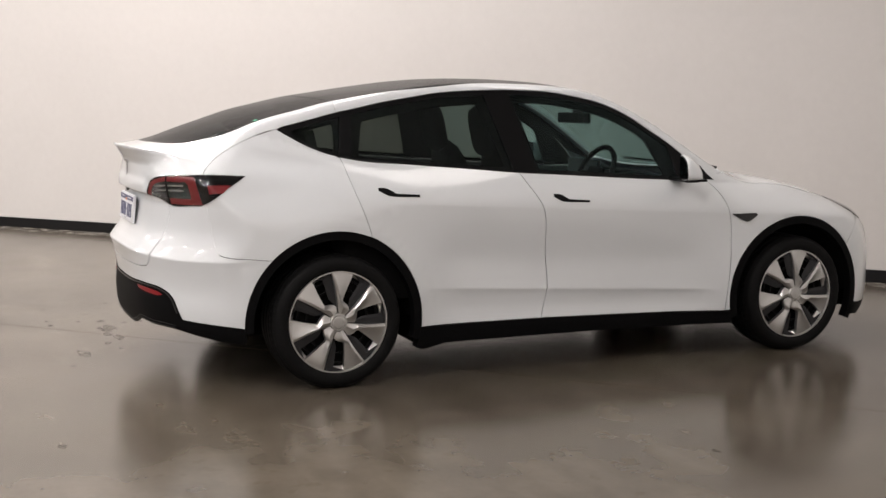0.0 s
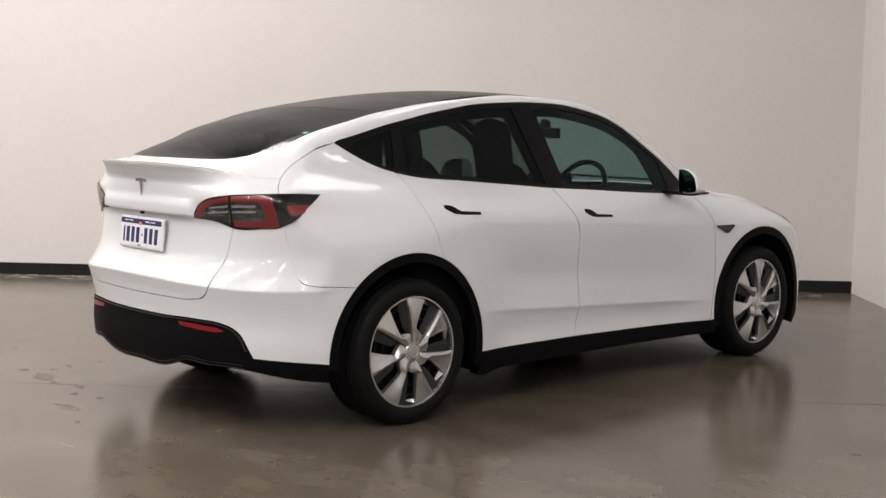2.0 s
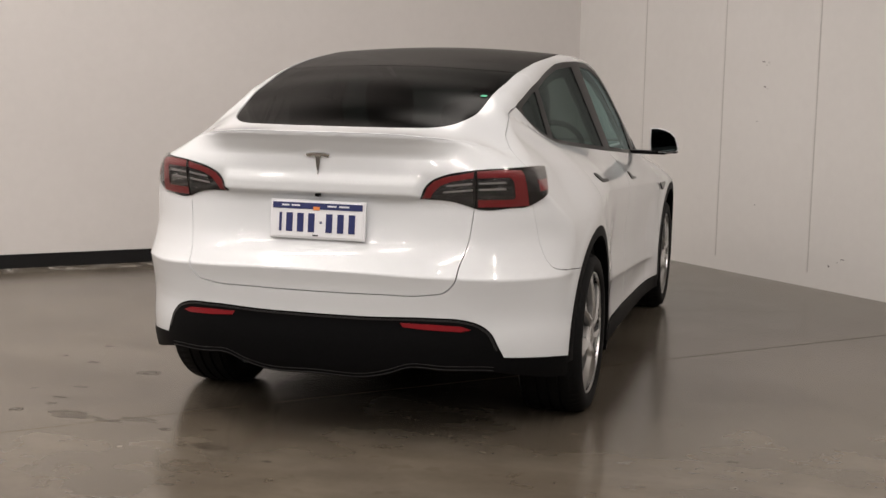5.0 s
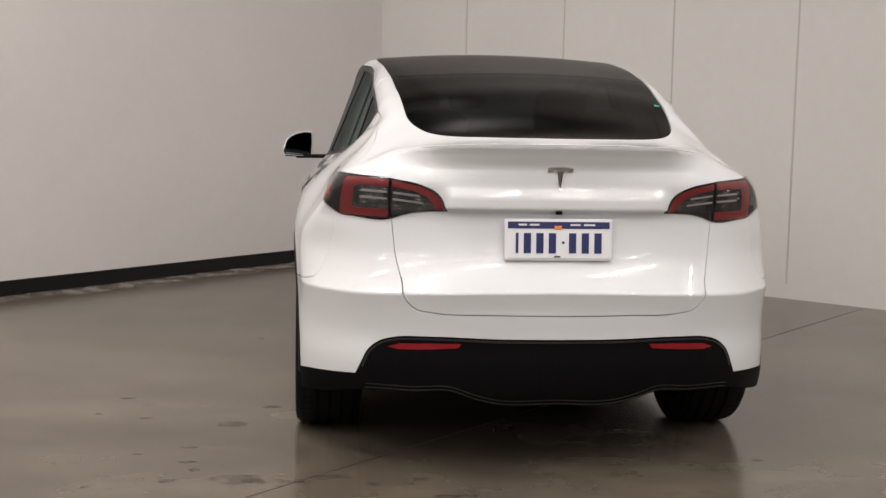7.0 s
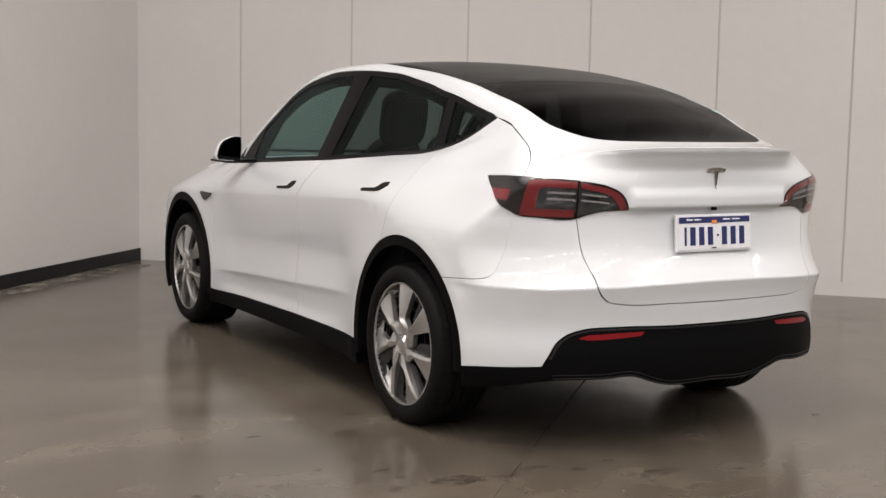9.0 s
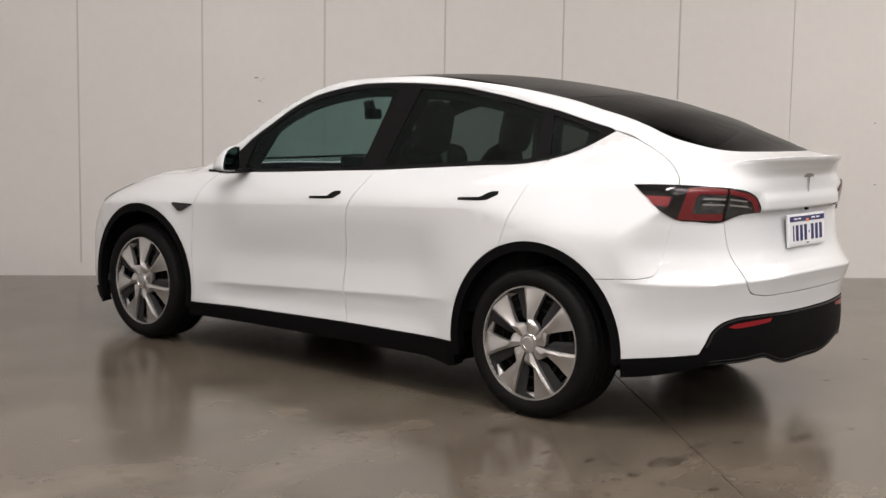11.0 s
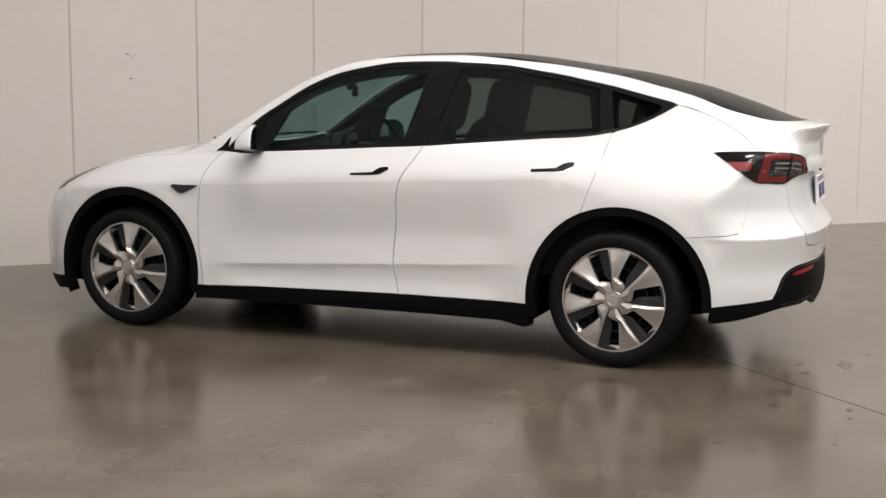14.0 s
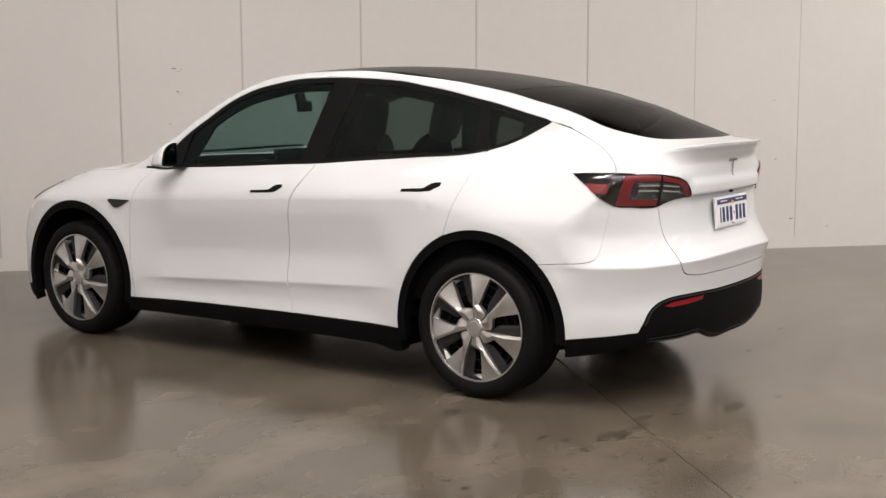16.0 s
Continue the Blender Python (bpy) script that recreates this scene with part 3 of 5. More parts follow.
def bend(p, i):
    """The way along a polyline at its point i, for one metre."""
    d0, d1 = np.linalg.norm(p[i] - p[i - 1]), np.linalg.norm(p[i + 1] - p[i])
    return ((p[i] - p[i - 1]) / d0 * d1 + (p[i + 1] - p[i]) / d1 * d0) / (d0 + d1)


def dense(points, gap=0.02, smooth=True):
    """A fine polyline through body points, rounded between them."""
    p = np.array(points, float)
    p = p[[0] + [i for i in range(1, len(p)) if np.linalg.norm(p[i] - p[i - 1]) > 1e-5]]
    out = []
    for i in range(len(p) - 1):
        a, b = p[i], p[i + 1]
        n = max(1, int(math.ceil(np.linalg.norm(b - a) / gap)))
        m0 = bend(p, i) * np.linalg.norm(b - a) if smooth and i > 0 else (b - a)
        m1 = bend(p, i + 1) * np.linalg.norm(b - a) if smooth and i + 2 < len(p) else (b - a)
        for k in range(n):
            s = k / n
            out.append(a * (1 + 2 * s) * (1 - s) ** 2 + m0 * s * (1 - s) ** 2 + b * s * s * (3 - 2 * s) + m1 * s * s * (s - 1))
    out.append(p[-1])
    return [tuple(v) for v in out]


def inside(q, poly):
    x, y = q[:, 0], q[:, 1]
    px, py = poly[:, 0], poly[:, 1]
    c = np.zeros(len(q), bool)
    j = len(poly) - 1
    for i in range(len(poly)):
        hit = ((py[i] > y) != (py[j] > y)) & (x < (px[j] - px[i]) * (y - py[i]) / (py[j] - py[i] + 1e-15) + px[i])
        c ^= hit
        j = i
    return c


def inset(poly, d):
    """Moves a closed outline inwards by d."""
    area = 0.5 * np.sum(poly[:, 0] * np.roll(poly[:, 1], -1) - np.roll(poly[:, 0], -1) * poly[:, 1])
    e1 = poly - np.roll(poly, 1, 0)
    e2 = np.roll(poly, -1, 0) - poly
    n1 = np.stack([-e1[:, 1], e1[:, 0]], -1) / np.maximum(np.linalg.norm(e1, axis=1, keepdims=True), 1e-9)
    n2 = np.stack([-e2[:, 1], e2[:, 0]], -1) / np.maximum(np.linalg.norm(e2, axis=1, keepdims=True), 1e-9)
    n = n1 + n2
    n /= np.maximum(np.linalg.norm(n, axis=1, keepdims=True), 0.5)
    return poly + n * d * (1 if area > 0 else -1)


def clean(poly):
    keep = [0]
    for i in range(1, len(poly)):
        if np.linalg.norm(poly[i] - poly[keep[-1]]) > 0.003:
            keep.append(i)
    if np.linalg.norm(poly[keep[-1]] - poly[keep[0]]) < 0.003:
        keep.pop()
    return poly[keep]


def panel(name, chart, rim, mat, parent, label="", lift=0.0, gap=0.0010, grid=0.035, depth=0.014, holes=(), mirror=False, thick=None, lines=()):
    """A sheet of the body inside a rim of body points, with turned-in edges. thick: closes it as a slab of that depth."""
    from mathutils.geometry import delaunay_2d_cdt
    poly = clean(inset(clean(chart.flat(rim)), gap))
    loops = [poly] + [clean(inset(clean(chart.flat(h)), -gap)) for h in holes]
    lo, hi = poly.min(0), poly.max(0)
    gx, gy = np.meshgrid(np.arange(lo[0], hi[0], grid), np.arange(lo[1], hi[1], grid))
    q = np.stack([gx.ravel(), gy.ravel()], -1)
    ok = inside(q, poly)
    for h in loops[1:]:
        ok &= ~inside(q, h)
    q = q[ok]
    rims = np.concatenate(loops)
    near = np.array([np.min(np.hypot(*(rims - a).T)) for a in q]) if len(q) else np.zeros(0)
    q = q[near > grid * 0.4] if len(q) else q
    ribs = []
    for l in lines:
        f = chart.flat(l)
        f = f[inside(f, inset(poly, 0.008))]
        if len(f) > 1:
            ribs.append(f)
    if ribs and len(q):
        all_ribs = np.concatenate(ribs)
        q = q[np.array([np.min(np.hypot(*(all_ribs - a).T)) for a in q]) > grid * 0.55]
    verts = [tuple(v) for v in rims] + [tuple(v) for v in q]
    edges, at = [], len(verts)
    for f in ribs:
        verts += [tuple(v) for v in f]
        edges += [(at + i, at + i + 1) for i in range(len(f) - 1) if np.linalg.norm(f[i + 1] - f[i]) < 0.1]
        at += len(f)
    at = 0
    for l in loops:
        edges += [(at + i, at + (i + 1) % len(l)) for i in range(len(l))]
        at += len(l)
    vs, es, fs, *_ = delaunay_2d_cdt([Vector(v) for v in verts], edges, [], 0, 1e-6)
    flat = np.array([tuple(v) for v in vs])
    tri = [tuple(f) for f in fs]
    mid = np.array([flat[list(f)].mean(0) for f in tri])
    ok = inside(mid, poly)
    for h in loops[1:]:
        ok &= ~inside(mid, h)
    tri = [f for f, k in zip(tri, ok) if k]
    p = chart.on(flat)
    n = slope(p)
    p = p + n * lift
    # faces look outwards
    a, b, c = tri[0]
    if np.dot(np.cross(p[b] - p[a], p[c] - p[a]), n[a]) < 0:
        tri = [f[::-1] for f in tri]
    count = {}
    for f in tri:
        for i in range(3):
            e = (f[i], f[(i + 1) % 3])
            count[e] = count.get(e, 0) + 1
    rim_edges = [e for e in count if (e[1], e[0]) not in count]
    V, F, N = list(p), list(tri), list(n)
    down = depth if thick is None else thick
    top_of, low_of = {}, {}
    for e in rim_edges:
        for v in e:
            if v not in top_of:
                top_of[v] = len(V)
                V.append(p[v]); N.append(None)
                low_of[v] = len(V)
                V.append(p[v] - n[v] * down); N.append(None)
    for a, b in rim_edges:
        F.append((top_of[b], top_of[a], low_of[a], low_of[b]))
        w = np.cross(p[b] - p[a], n[a])
        w = w / max(np.linalg.norm(w), 1e-9)
        for v in (a, b):
            for k in (top_of[v], low_of[v]):
                N[k] = w if N[k] is None else N[k] + w
    if thick is not None:
        k0 = len(V)
        V += list(p - n * thick)
        N += list(-n)
        F += [tuple(k0 + i for i in f[::-1]) for f in tri]
    N = [v / max(np.linalg.norm(v), 1e-9) if v is not None else np.array([0, 0, 1.0]) for v in N]
    ob = mesh_object(name, V, F, mat, parent, label, N)
    if not mirror:
        return ob
    V2 = [(-v[0], v[1], v[2]) for v in V]
    N2 = [(-v[0], v[1], v[2]) for v in N]
    return ob, mesh_object(name, V2, [f[::-1] for f in F], mat, parent, label, N2)


def both(line):
    """A line from the middle of the car outwards, carried over to its other side."""
    return [(-p[0], p[1], p[2]) for p in line[::-1]] + [p for p in line if p[0] > 1e-4]


def arc(c, r, a0, a1, n=28):
    """Body points on a wheel arch; angles in degrees from straight up towards the front."""
    return s_(*[(c + r * math.sin(radians(a0 + (a1 - a0) * i / n)), ARCH_Z + r * math.cos(radians(a0 + (a1 - a0) * i / n))) for i in range(n + 1)])


car = tagged(new("electric_suv"), "white pearl electric SUV with black cladding parked on the concrete floor", "car")

def side_line(*pts, gap=0.02):
    """A smooth line on the body's right side through (y, z) points."""
    return s_(*[p[:2] for p in dense([(y, z, 0.0) for y, z in pts], gap)])


# outlines shared by neighbouring panels (right side)
BELT = dense(s_((2.31, 1.032), (2.10, 1.036), (1.757, 1.052), (1.409, 1.073), (1.076, 1.090), (0.775, 1.113), (0.472, 1.136), (0.173, 1.159), (0.09, 1.174), (0.006, 1.195), (-0.104, 1.239), (-0.184, 1.283), (-0.240, 1.317)))
EAVE = dense(s_((-0.240, 1.317), (-0.09, 1.361), (0.06, 1.401), (0.21, 1.433), (0.36, 1.465), (0.51, 1.490), (0.66, 1.515), (0.80, 1.527), (0.99, 1.536), (1.18, 1.536), (1.32, 1.531), (1.485, 1.507), (1.66, 1.470), (1.82, 1.406), (1.98, 1.310), (2.115, 1.223), (2.23, 1.125), (2.31, 1.032)))
CUT_B = side_line((1.077, 1.088), (1.105, 1.03), (1.173, 0.908), (1.199, 0.666), (1.212, 0.46), (1.179, 0.295))
CUT_R = side_line((0.077, 1.168), (0.089, 1.055), (0.172, 0.782))
CUT_F = side_line((2.305, 1.037), (2.35, 0.974), (2.39, 0.836), (2.405, 0.6), (2.376, 0.275))
DOOR_CREASE = [s_(*[(0.44 + 0.025 * i, 0.52 - 0.0515 * (0.44 + 0.025 * i) + dz) for i in range(79)]) for dz in (0.008, 0.0, -0.008)] + \
    [s_(*[(0.09 + 0.025 * i, 0.956 - 0.0475 * (0.09 + 0.025 * i) + dz) for i in range(92)]) for dz in (0.008, 0.0, -0.006)]
bow = REAR.on([(0.03 * i, 0.68) for i in range(-45, 46)])[:, 0]
WAIST = [[tuple(p) for p in REAR.on([(0.03 * i, 0.6705 + waist_rise(bow[i + 45]) + dz) for i in range(-45, 46)])] for dz in (0.007, 0.0, -0.007)]


def span(line, y0, y1):
    """The stretch of a side line between two places along the car, with ends on them."""
    p = np.array(line)
    if (p[-1, 1] - p[0, 1]) * (y1 - y0) < 0:
        p = p[::-1]
    sign = 1 if y1 > y0 else -1
    order = p[:, 1] * sign
    cut = lambda y: tuple(np.array([np.interp(y * sign, order, p[:, k]) for k in range(3)]))
    mids = [tuple(v) for v in p if min(y0, y1) + 0.004 < v[1] < max(y0, y1) - 0.004]
    return [cut(y0)] + mids + [cut(y1)]


def f_(*pts):
    """Points of the nose from (x, z)."""
    q = np.array(pts, float)
    e = np.stack([q[:, 0], np.zeros(len(q)) + 2.9, q[:, 1]], -1)
    return [tuple(p) for p in solve(e, np.tile([0.0, 1.0, 0.0], (len(q), 1)))]


RA, FA = WHEELS_Y
JOINT_Y = 0.085
BUMPER_CUT = side_line((RA + ARCH_R * math.sin(radians(-45)), ARCH_Z + ARCH_R * math.cos(radians(-45))), (-0.469, 0.689), (-0.570, 0.699), (-0.597, 0.707), (-0.610, 0.725), (-0.616, 0.756), (-0.622, 0.818), (-0.645, 0.95))
HATCH_CUT = dense(r_((0.0, 0.607), (0.25, 0.609), (0.45, 0.614), (0.508, 0.626), (0.540, 0.656), (0.554, 0.71), (0.574, 0.80), (0.592, 0.945)))


def spoiler(x):
    z = 1.2
    for _ in range(60):
        y = float(tail(x, z))
        z = 0.5 * z + 0.5 * float(roof(x, y))
    return (x, y, z)


SIDE_CUT = side_line((-0.240, 1.317), (-0.29, 1.302), (-0.375, 1.274), (-0.465, 1.233), (-0.53, 1.198), (-0.575, 1.169), (-0.610, 1.142), (-0.640, 1.115), (-0.657, 1.088), gap=0.012)
meet = min(range(len(SIDE_CUT)), key=lambda i: abs(SIDE_CUT[i][2] - 1.162))
HATCH_SIDE, HATCH_LOW = SIDE_CUT[:meet + 1], SIDE_CUT[meet:]
def lip(x):
    """The spoiler's rounded edge: the body met along a slanting line."""
    p = np.array(spoiler(x))
    return tuple(solve(np.array([p + (0, 0.16, -0.16)]), np.array([[0.0, -0.70711, 0.70711]]))[0])


LIP = [lip(0.60 * i / 40) for i in range(41)]
run = [np.array(LIP[-1]) + (np.array(HATCH_SIDE[-1]) - LIP[-1]) * w for w in (0.2, 0.4, 0.6, 0.8)]
LIP += [tuple(p) for p in solve(np.array([p + (0, 0.12, -0.12) for p in run]), np.tile([0.0, -0.70711, 0.70711], (4, 1)))] + [HATCH_SIDE[-1]]
LAMP_EDGE = dense(r_((0.70, 1.03)) + [HATCH_LOW[-1]])
GLASS_EDGE = dense(t_((0.547, JOINT_Y), (0.541, -0.07), (0.530, -0.22), (0.523, -0.363), (0.508, -0.50), (0.489, -0.572), (0.464, -0.632), (0.428, -0.680), (0.37, -0.727), (0.29, -0.766), (0.15, -0.808), (0.0, -0.822)))
ROOF_EDGE = dense(t_((0.547, JOINT_Y), (0.560, 0.37), (0.570, 0.6), (0.565, 1.1), (0.563, 1.5), (0.588, 1.8), (0.640, 2.1), (0.676, 2.3), (0.700, 2.42)))
HOOD_SIDE = dense(t_((0.757, 2.43), (0.763, 2.6), (0.768, 2.85), (0.765, 3.1), (0.735, 3.32), (0.690, 3.44)))
HOOD_REAR = dense(t_((0.0, 2.765), (0.3, 2.735), (0.5, 2.65), (0.63, 2.53), (0.700, 2.44), (0.757, 2.43)))
HOOD_FRONT = dense(t_((0.690, 3.44), (0.55, 3.55), (0.3, 3.64), (0.0, 3.665)))
LOWER_EDGE = dense(s_((RA + ARCH_R * math.sin(radians(-90.5)), 0.342), (-0.56, 0.350), (-0.629, 0.356)) + r_((0.741, 0.366), (0.712, 0.369))) + \
    dense(r_((0.712, 0.369), (0.690, 0.420), (0.669, 0.464), (0.634, 0.497), (0.575, 0.519), (0.46, 0.527), (0.2, 0.523), (0.0, 0.522)))[1:]

# painted panels
rear_door = dense(span(BELT, 0.077, 1.077)) + CUT_B[1:] + dense(s_((1.179, 0.297), (0.8, 0.297), (RA + ARCH_R * math.sin(radians(96)), 0.296)))[1:] + arc(RA, ARCH_R, 96, 23.3)[1:] + CUT_R[::-1][1:-1]
panel("rear_door", LOW, rear_door, M_PAINT, car, mirror=True, grid=0.03, gap=0.0025, lines=DOOR_CREASE)
front_door = span(BELT, 1.077, 2.305) + CUT_F[1:] + dense(s_((2.376, 0.272), (1.8, 0.287), (1.179, 0.297)))[1:] + CUT_B[::-1][1:-1]
panel("front_door", LOW, front_door, M_PAINT, car, mirror=True, grid=0.03, gap=0.0025, lines=DOOR_CREASE)
quarter = CUT_R + arc(RA, ARCH_R, 23.3, -45)[1:] + BUMPER_CUT[1:] + LAMP_EDGE + HATCH_LOW[::-1][1:] + HATCH_SIDE[::-1][1:] + span(BELT, -0.240, 0.077)[1:-1]
panel("quarter_panel", REAR, quarter, M_PAINT, car, mirror=True, grid=0.018, gap=0.0003)
LOW_CUT = [(p[0], p[1], p[2] - 0.0022 * (p[2] < 0.712)) for p in BUMPER_CUT]
TAIL_CUT = [(p[0] - 0.0026 * (p[0] > 0.5), p[1], p[2] + 0.0042 * (p[0] < 0.56)) for p in HATCH_CUT]
HATCH_RIM = [(p[0] - 0.0022 * min(i / 4, 1), p[1] - 0.0020 * min(i / 4, 1), p[2]) for i, p in enumerate(HATCH_SIDE)]
LOW_RIM = [HATCH_RIM[-1]] + [(p[0] - 0.0024, p[1], p[2]) for p in HATCH_LOW[1:]]
bumper_half = HATCH_CUT + dense([HATCH_CUT[-1]] + r_((0.66, 0.95)) + [LOW_CUT[-1]])[1:] + LOW_CUT[::-1][1:] + arc(RA, ARCH_R, -45, -90.5, 14)[1:] + LOWER_EDGE[1:]
panel("rear_bumper", REAR, both(bumper_half)[:-1], M_PAINT, car, grid=0.02, lines=WAIST, gap=0.0003)
hatch_half = LIP[:-1] + LOW_RIM + LAMP_EDGE[::-1][1:] + dense([LAMP_EDGE[0]] + r_((0.64, 0.98), (0.592, 0.945)))[1:] + TAIL_CUT[::-1][1:]
hatch = panel("hatch", REAR, both(hatch_half)[:-1], M_PAINT, car, grid=0.013, lines=WAIST, gap=0.0003)
outer = span(EAVE, JOINT_Y, -0.240)[:-1] + HATCH_RIM + LIP[:-1][::-1]
ring = outer + [(-p[0], p[1], p[2]) for p in outer[::-1][1:]] + [(-p[0], p[1], p[2]) for p in GLASS_EDGE] + GLASS_EDGE[::-1][1:]
panel("hatch_frame", TOP, ring, M_PAINT, car, grid=0.02, gap=0.0003)
rail = span(EAVE, JOINT_Y, 2.31) + dense([EAVE[-1], HOOD_SIDE[0]])[1:] + ROOF_EDGE[::-1]
panel("roof_rail", CABIN, rail, M_PAINT, car, mirror=True, grid=0.03)
fender = CUT_F + dense([CUT_F[-1]] + s_((FA + ARCH_R * math.sin(radians(-98)), 0.275)))[1:] + arc(FA, ARCH_R, -98, 52)[1:] + dense([arc(FA, ARCH_R, 52, 52, 1)[0]] + s_((3.33, 0.74)) + [HOOD_SIDE[-1]])[1:] + HOOD_SIDE[::-1][1:]
panel("front_fender", LOW, fender, M_PAINT, car, mirror=True, grid=0.022, gap=0.0025)
panel("hood", TOP, both(HOOD_FRONT[::-1] + HOOD_SIDE[::-1][1:] + HOOD_REAR[::-1][1:])[:-1], M_PAINT, car, grid=0.04)
nose_half = HOOD_FRONT[::-1] + dense([HOOD_SIDE[-1]] + s_((3.33, 0.74)) + [arc(FA, ARCH_R, 52, 52, 1)[0]])[1:] + arc(FA, ARCH_R, 52, 98, 14)[1:] + dense(s_((FA + ARCH_R * math.sin(radians(98)), 0.27)) + f_((0.80, 0.26), (0.5, 0.25), (0.0, 0.25)))[1:]
panel("front_bumper", FRONT, both(nose_half)[:-1], M_PAINT, car, grid=0.03)
chin = dense(f_((0.0, 0.245), (0.5, 0.245), (0.80, 0.255)) + s_((FA + ARCH_R * math.sin(radians(98)), 0.265), (3.30, 0.20)) + f_((0.78, 0.17), (0.5, 0.16), (0.0, 0.16)), smooth=False)
panel("front_lip", FRONT, both(chin)[:-1], M_CLAD, car, "black plastic lip", grid=0.05, thick=0.02)

# black cladding
for c, a0, a1 in ((RA, -94, 104), (FA, -104, 112)):
    loop = arc(c, ARCH_R - 0.001, a0, a1, 40) + arc(c, 0.428, a1, a0, 40)
    panel("arch_cladding", SIDE, loop, M_CLAD, car, "black plastic wheel arch", lift=0.002, gap=0.0, grid=0.03, mirror=True, thick=0.05)
sill = dense(s_((0.452, 0.294), (0.8, 0.295), (1.2, 0.296), (1.8, 0.285), (2.418, 0.270), (2.428, 0.20), (1.4, 0.205), (0.60, 0.200), (0.47, 0.175), (0.43, 0.185)), smooth=False)
panel("side_sill", SIDE, sill, M_CLAD, car, "black plastic sill", lift=0.004, gap=0.0, mirror=True, thick=0.06)
VALANCE = dense(r_((0.0, 0.281), (0.22, 0.283), (0.30, 0.303), (0.37, 0.327), (0.50, 0.322), (0.675, 0.314)) + s_((-0.66, 0.285), (-0.60, 0.272), (-0.48, 0.258)))
valance = LOWER_EDGE[::-1] + VALANCE[::-1]
diffuser = panel("rear_diffuser", REAR, both(valance)[:-1], M_CLAD, car, "black plastic lower bumper", lift=0.003, gap=0.001, grid=0.025, thick=0.05)
for s in (1, -1):
    loop = dense([(s * p[0], p[1], p[2]) for p in r_((0.340, 0.505), (0.352, 0.489), (0.45, 0.481), (0.56, 0.475), (0.598, 0.482), (0.56, 0.496), (0.45, 0.503))] + [(s * r_((0.340, 0.505))[0][0], *r_((0.340, 0.505))[0][1:])], 0.01, False)
    panel("reflector", REAR, loop, M_REDREF, diffuser, "red reflector strip", lift=0.006, gap=0.0, grid=0.02)

def inner_edge(line, near, far):
    """A narrow strip that runs beside a line of the tail, on its lower side."""
    f = REAR.flat(line)
    t = np.gradient(f, axis=0)
    n = np.stack([t[:, 1], -t[:, 0]], -1) / np.linalg.norm(t, axis=1, keepdims=True)
    n = n * np.where(n[:, 1:] > 0, -1, 1)
    return [tuple(p) for p in REAR.on(f + n * near)] + [tuple(p) for p in REAR.on((f + n * far)[::-1])]


# a paler strip under the upper edge, laid on as its highlight
upper = [p for p in dense(LOWER_EDGE[::-1], 0.02, False) if p[0] < 0.70 and p[1] < -0.72]
for s in (1, -1):
    panel("edge_highlight", REAR, [(s * p[0], p[1], p[2]) for p in inner_edge(upper, 0.006, 0.013)], M_EDGE_SHINE, diffuser, "edge highlight laid on as a paler strip", lift=0.0045, gap=0.0, grid=0.03, depth=0.004)

# two thin paler strips draw the highlight lines of the lower edge
edge_line = [(p[0], p[1], p[2] + 0.004) for p in VALANCE if p[0] < 0.68 and p[1] < -0.6]
for dz, lift in ((0.0, 0.006), (0.013, 0.005)):
    strip = [(p[0], p[1], p[2] + 0.002 + dz) for p in edge_line] + [(p[0], p[1], p[2] + 0.0045 + dz) for p in edge_line[::-1]]
    panel("edge_highlight", REAR, both(strip)[:-1], M_EDGE_SHINE, diffuser, "edge highlight laid on as a paler strip", lift=lift, gap=0.0, grid=0.03, depth=0.004)

# glass
belt_z = lambda y: float(np.interp(y, [p[1] for p in BELT[::-1]], [p[2] for p in BELT[::-1]]))
eave_z = lambda y: float(np.interp(y, [p[1] for p in EAVE], [p[2] for p in EAVE]))


def pane_rim(lo0, lo1, hi0, hi1, n=30, up=0.020, down=0.026):
    low = [(lo0 + (lo1 - lo0) * i / n, belt_z(lo0 + (lo1 - lo0) * i / n) + up) for i in range(n + 1)]
    top = [(hi1 + (hi0 - hi1) * i / n, max(eave_z(hi1 + (hi0 - hi1) * i / n) - down, belt_z(hi1 + (hi0 - hi1) * i / n) + up + 0.004)) for i in range(n + 1)]
    ends = [(lo0 + (hi0 - lo0) * i / 8, top[-1][1] + (low[0][1] - top[-1][1]) * (1 - i / 8)) for i in range(1, 8)][::-1]
    rise = [(lo1 + (hi1 - lo1) * i / 8, low[-1][1] + (top[0][1] - low[-1][1]) * i / 8) for i in range(1, 8)]
    return s_(*(low + rise + top + ends))


FRONT_PANE = pane_rim(1.190, 2.115, 1.080, 2.075)
REAR_PANE = pane_rim(0.145, 1.045, 0.165, 0.930)
QUARTER_PANE = pane_rim(-0.150, 0.075, -0.160, 0.100, 16)
surround = BELT + EAVE[1:-1]
panel("window_surround", CABIN, surround, M_TRIM, car, "satin black window surround", lift=-0.003, gap=0.001, grid=0.03, holes=(FRONT_PANE, REAR_PANE, QUARTER_PANE), mirror=True)
for ob in panel("front_window", CABIN, FRONT_PANE, M_GLASS_F, car, "green-tinted side window", lift=-0.006, gap=-0.003, grid=0.06, depth=0.0005, mirror=True):
    ob.visible_shadow = False
panel("rear_window", CABIN, REAR_PANE, M_GLASS_R, car, "dark privacy glass", lift=-0.006, gap=-0.003, grid=0.06, depth=0.0005, mirror=True)
panel("quarter_window", CABIN, QUARTER_PANE, M_GLASS_R, car, "dark privacy glass", lift=-0.006, gap=-0.003, grid=0.06, depth=0.0005, mirror=True)
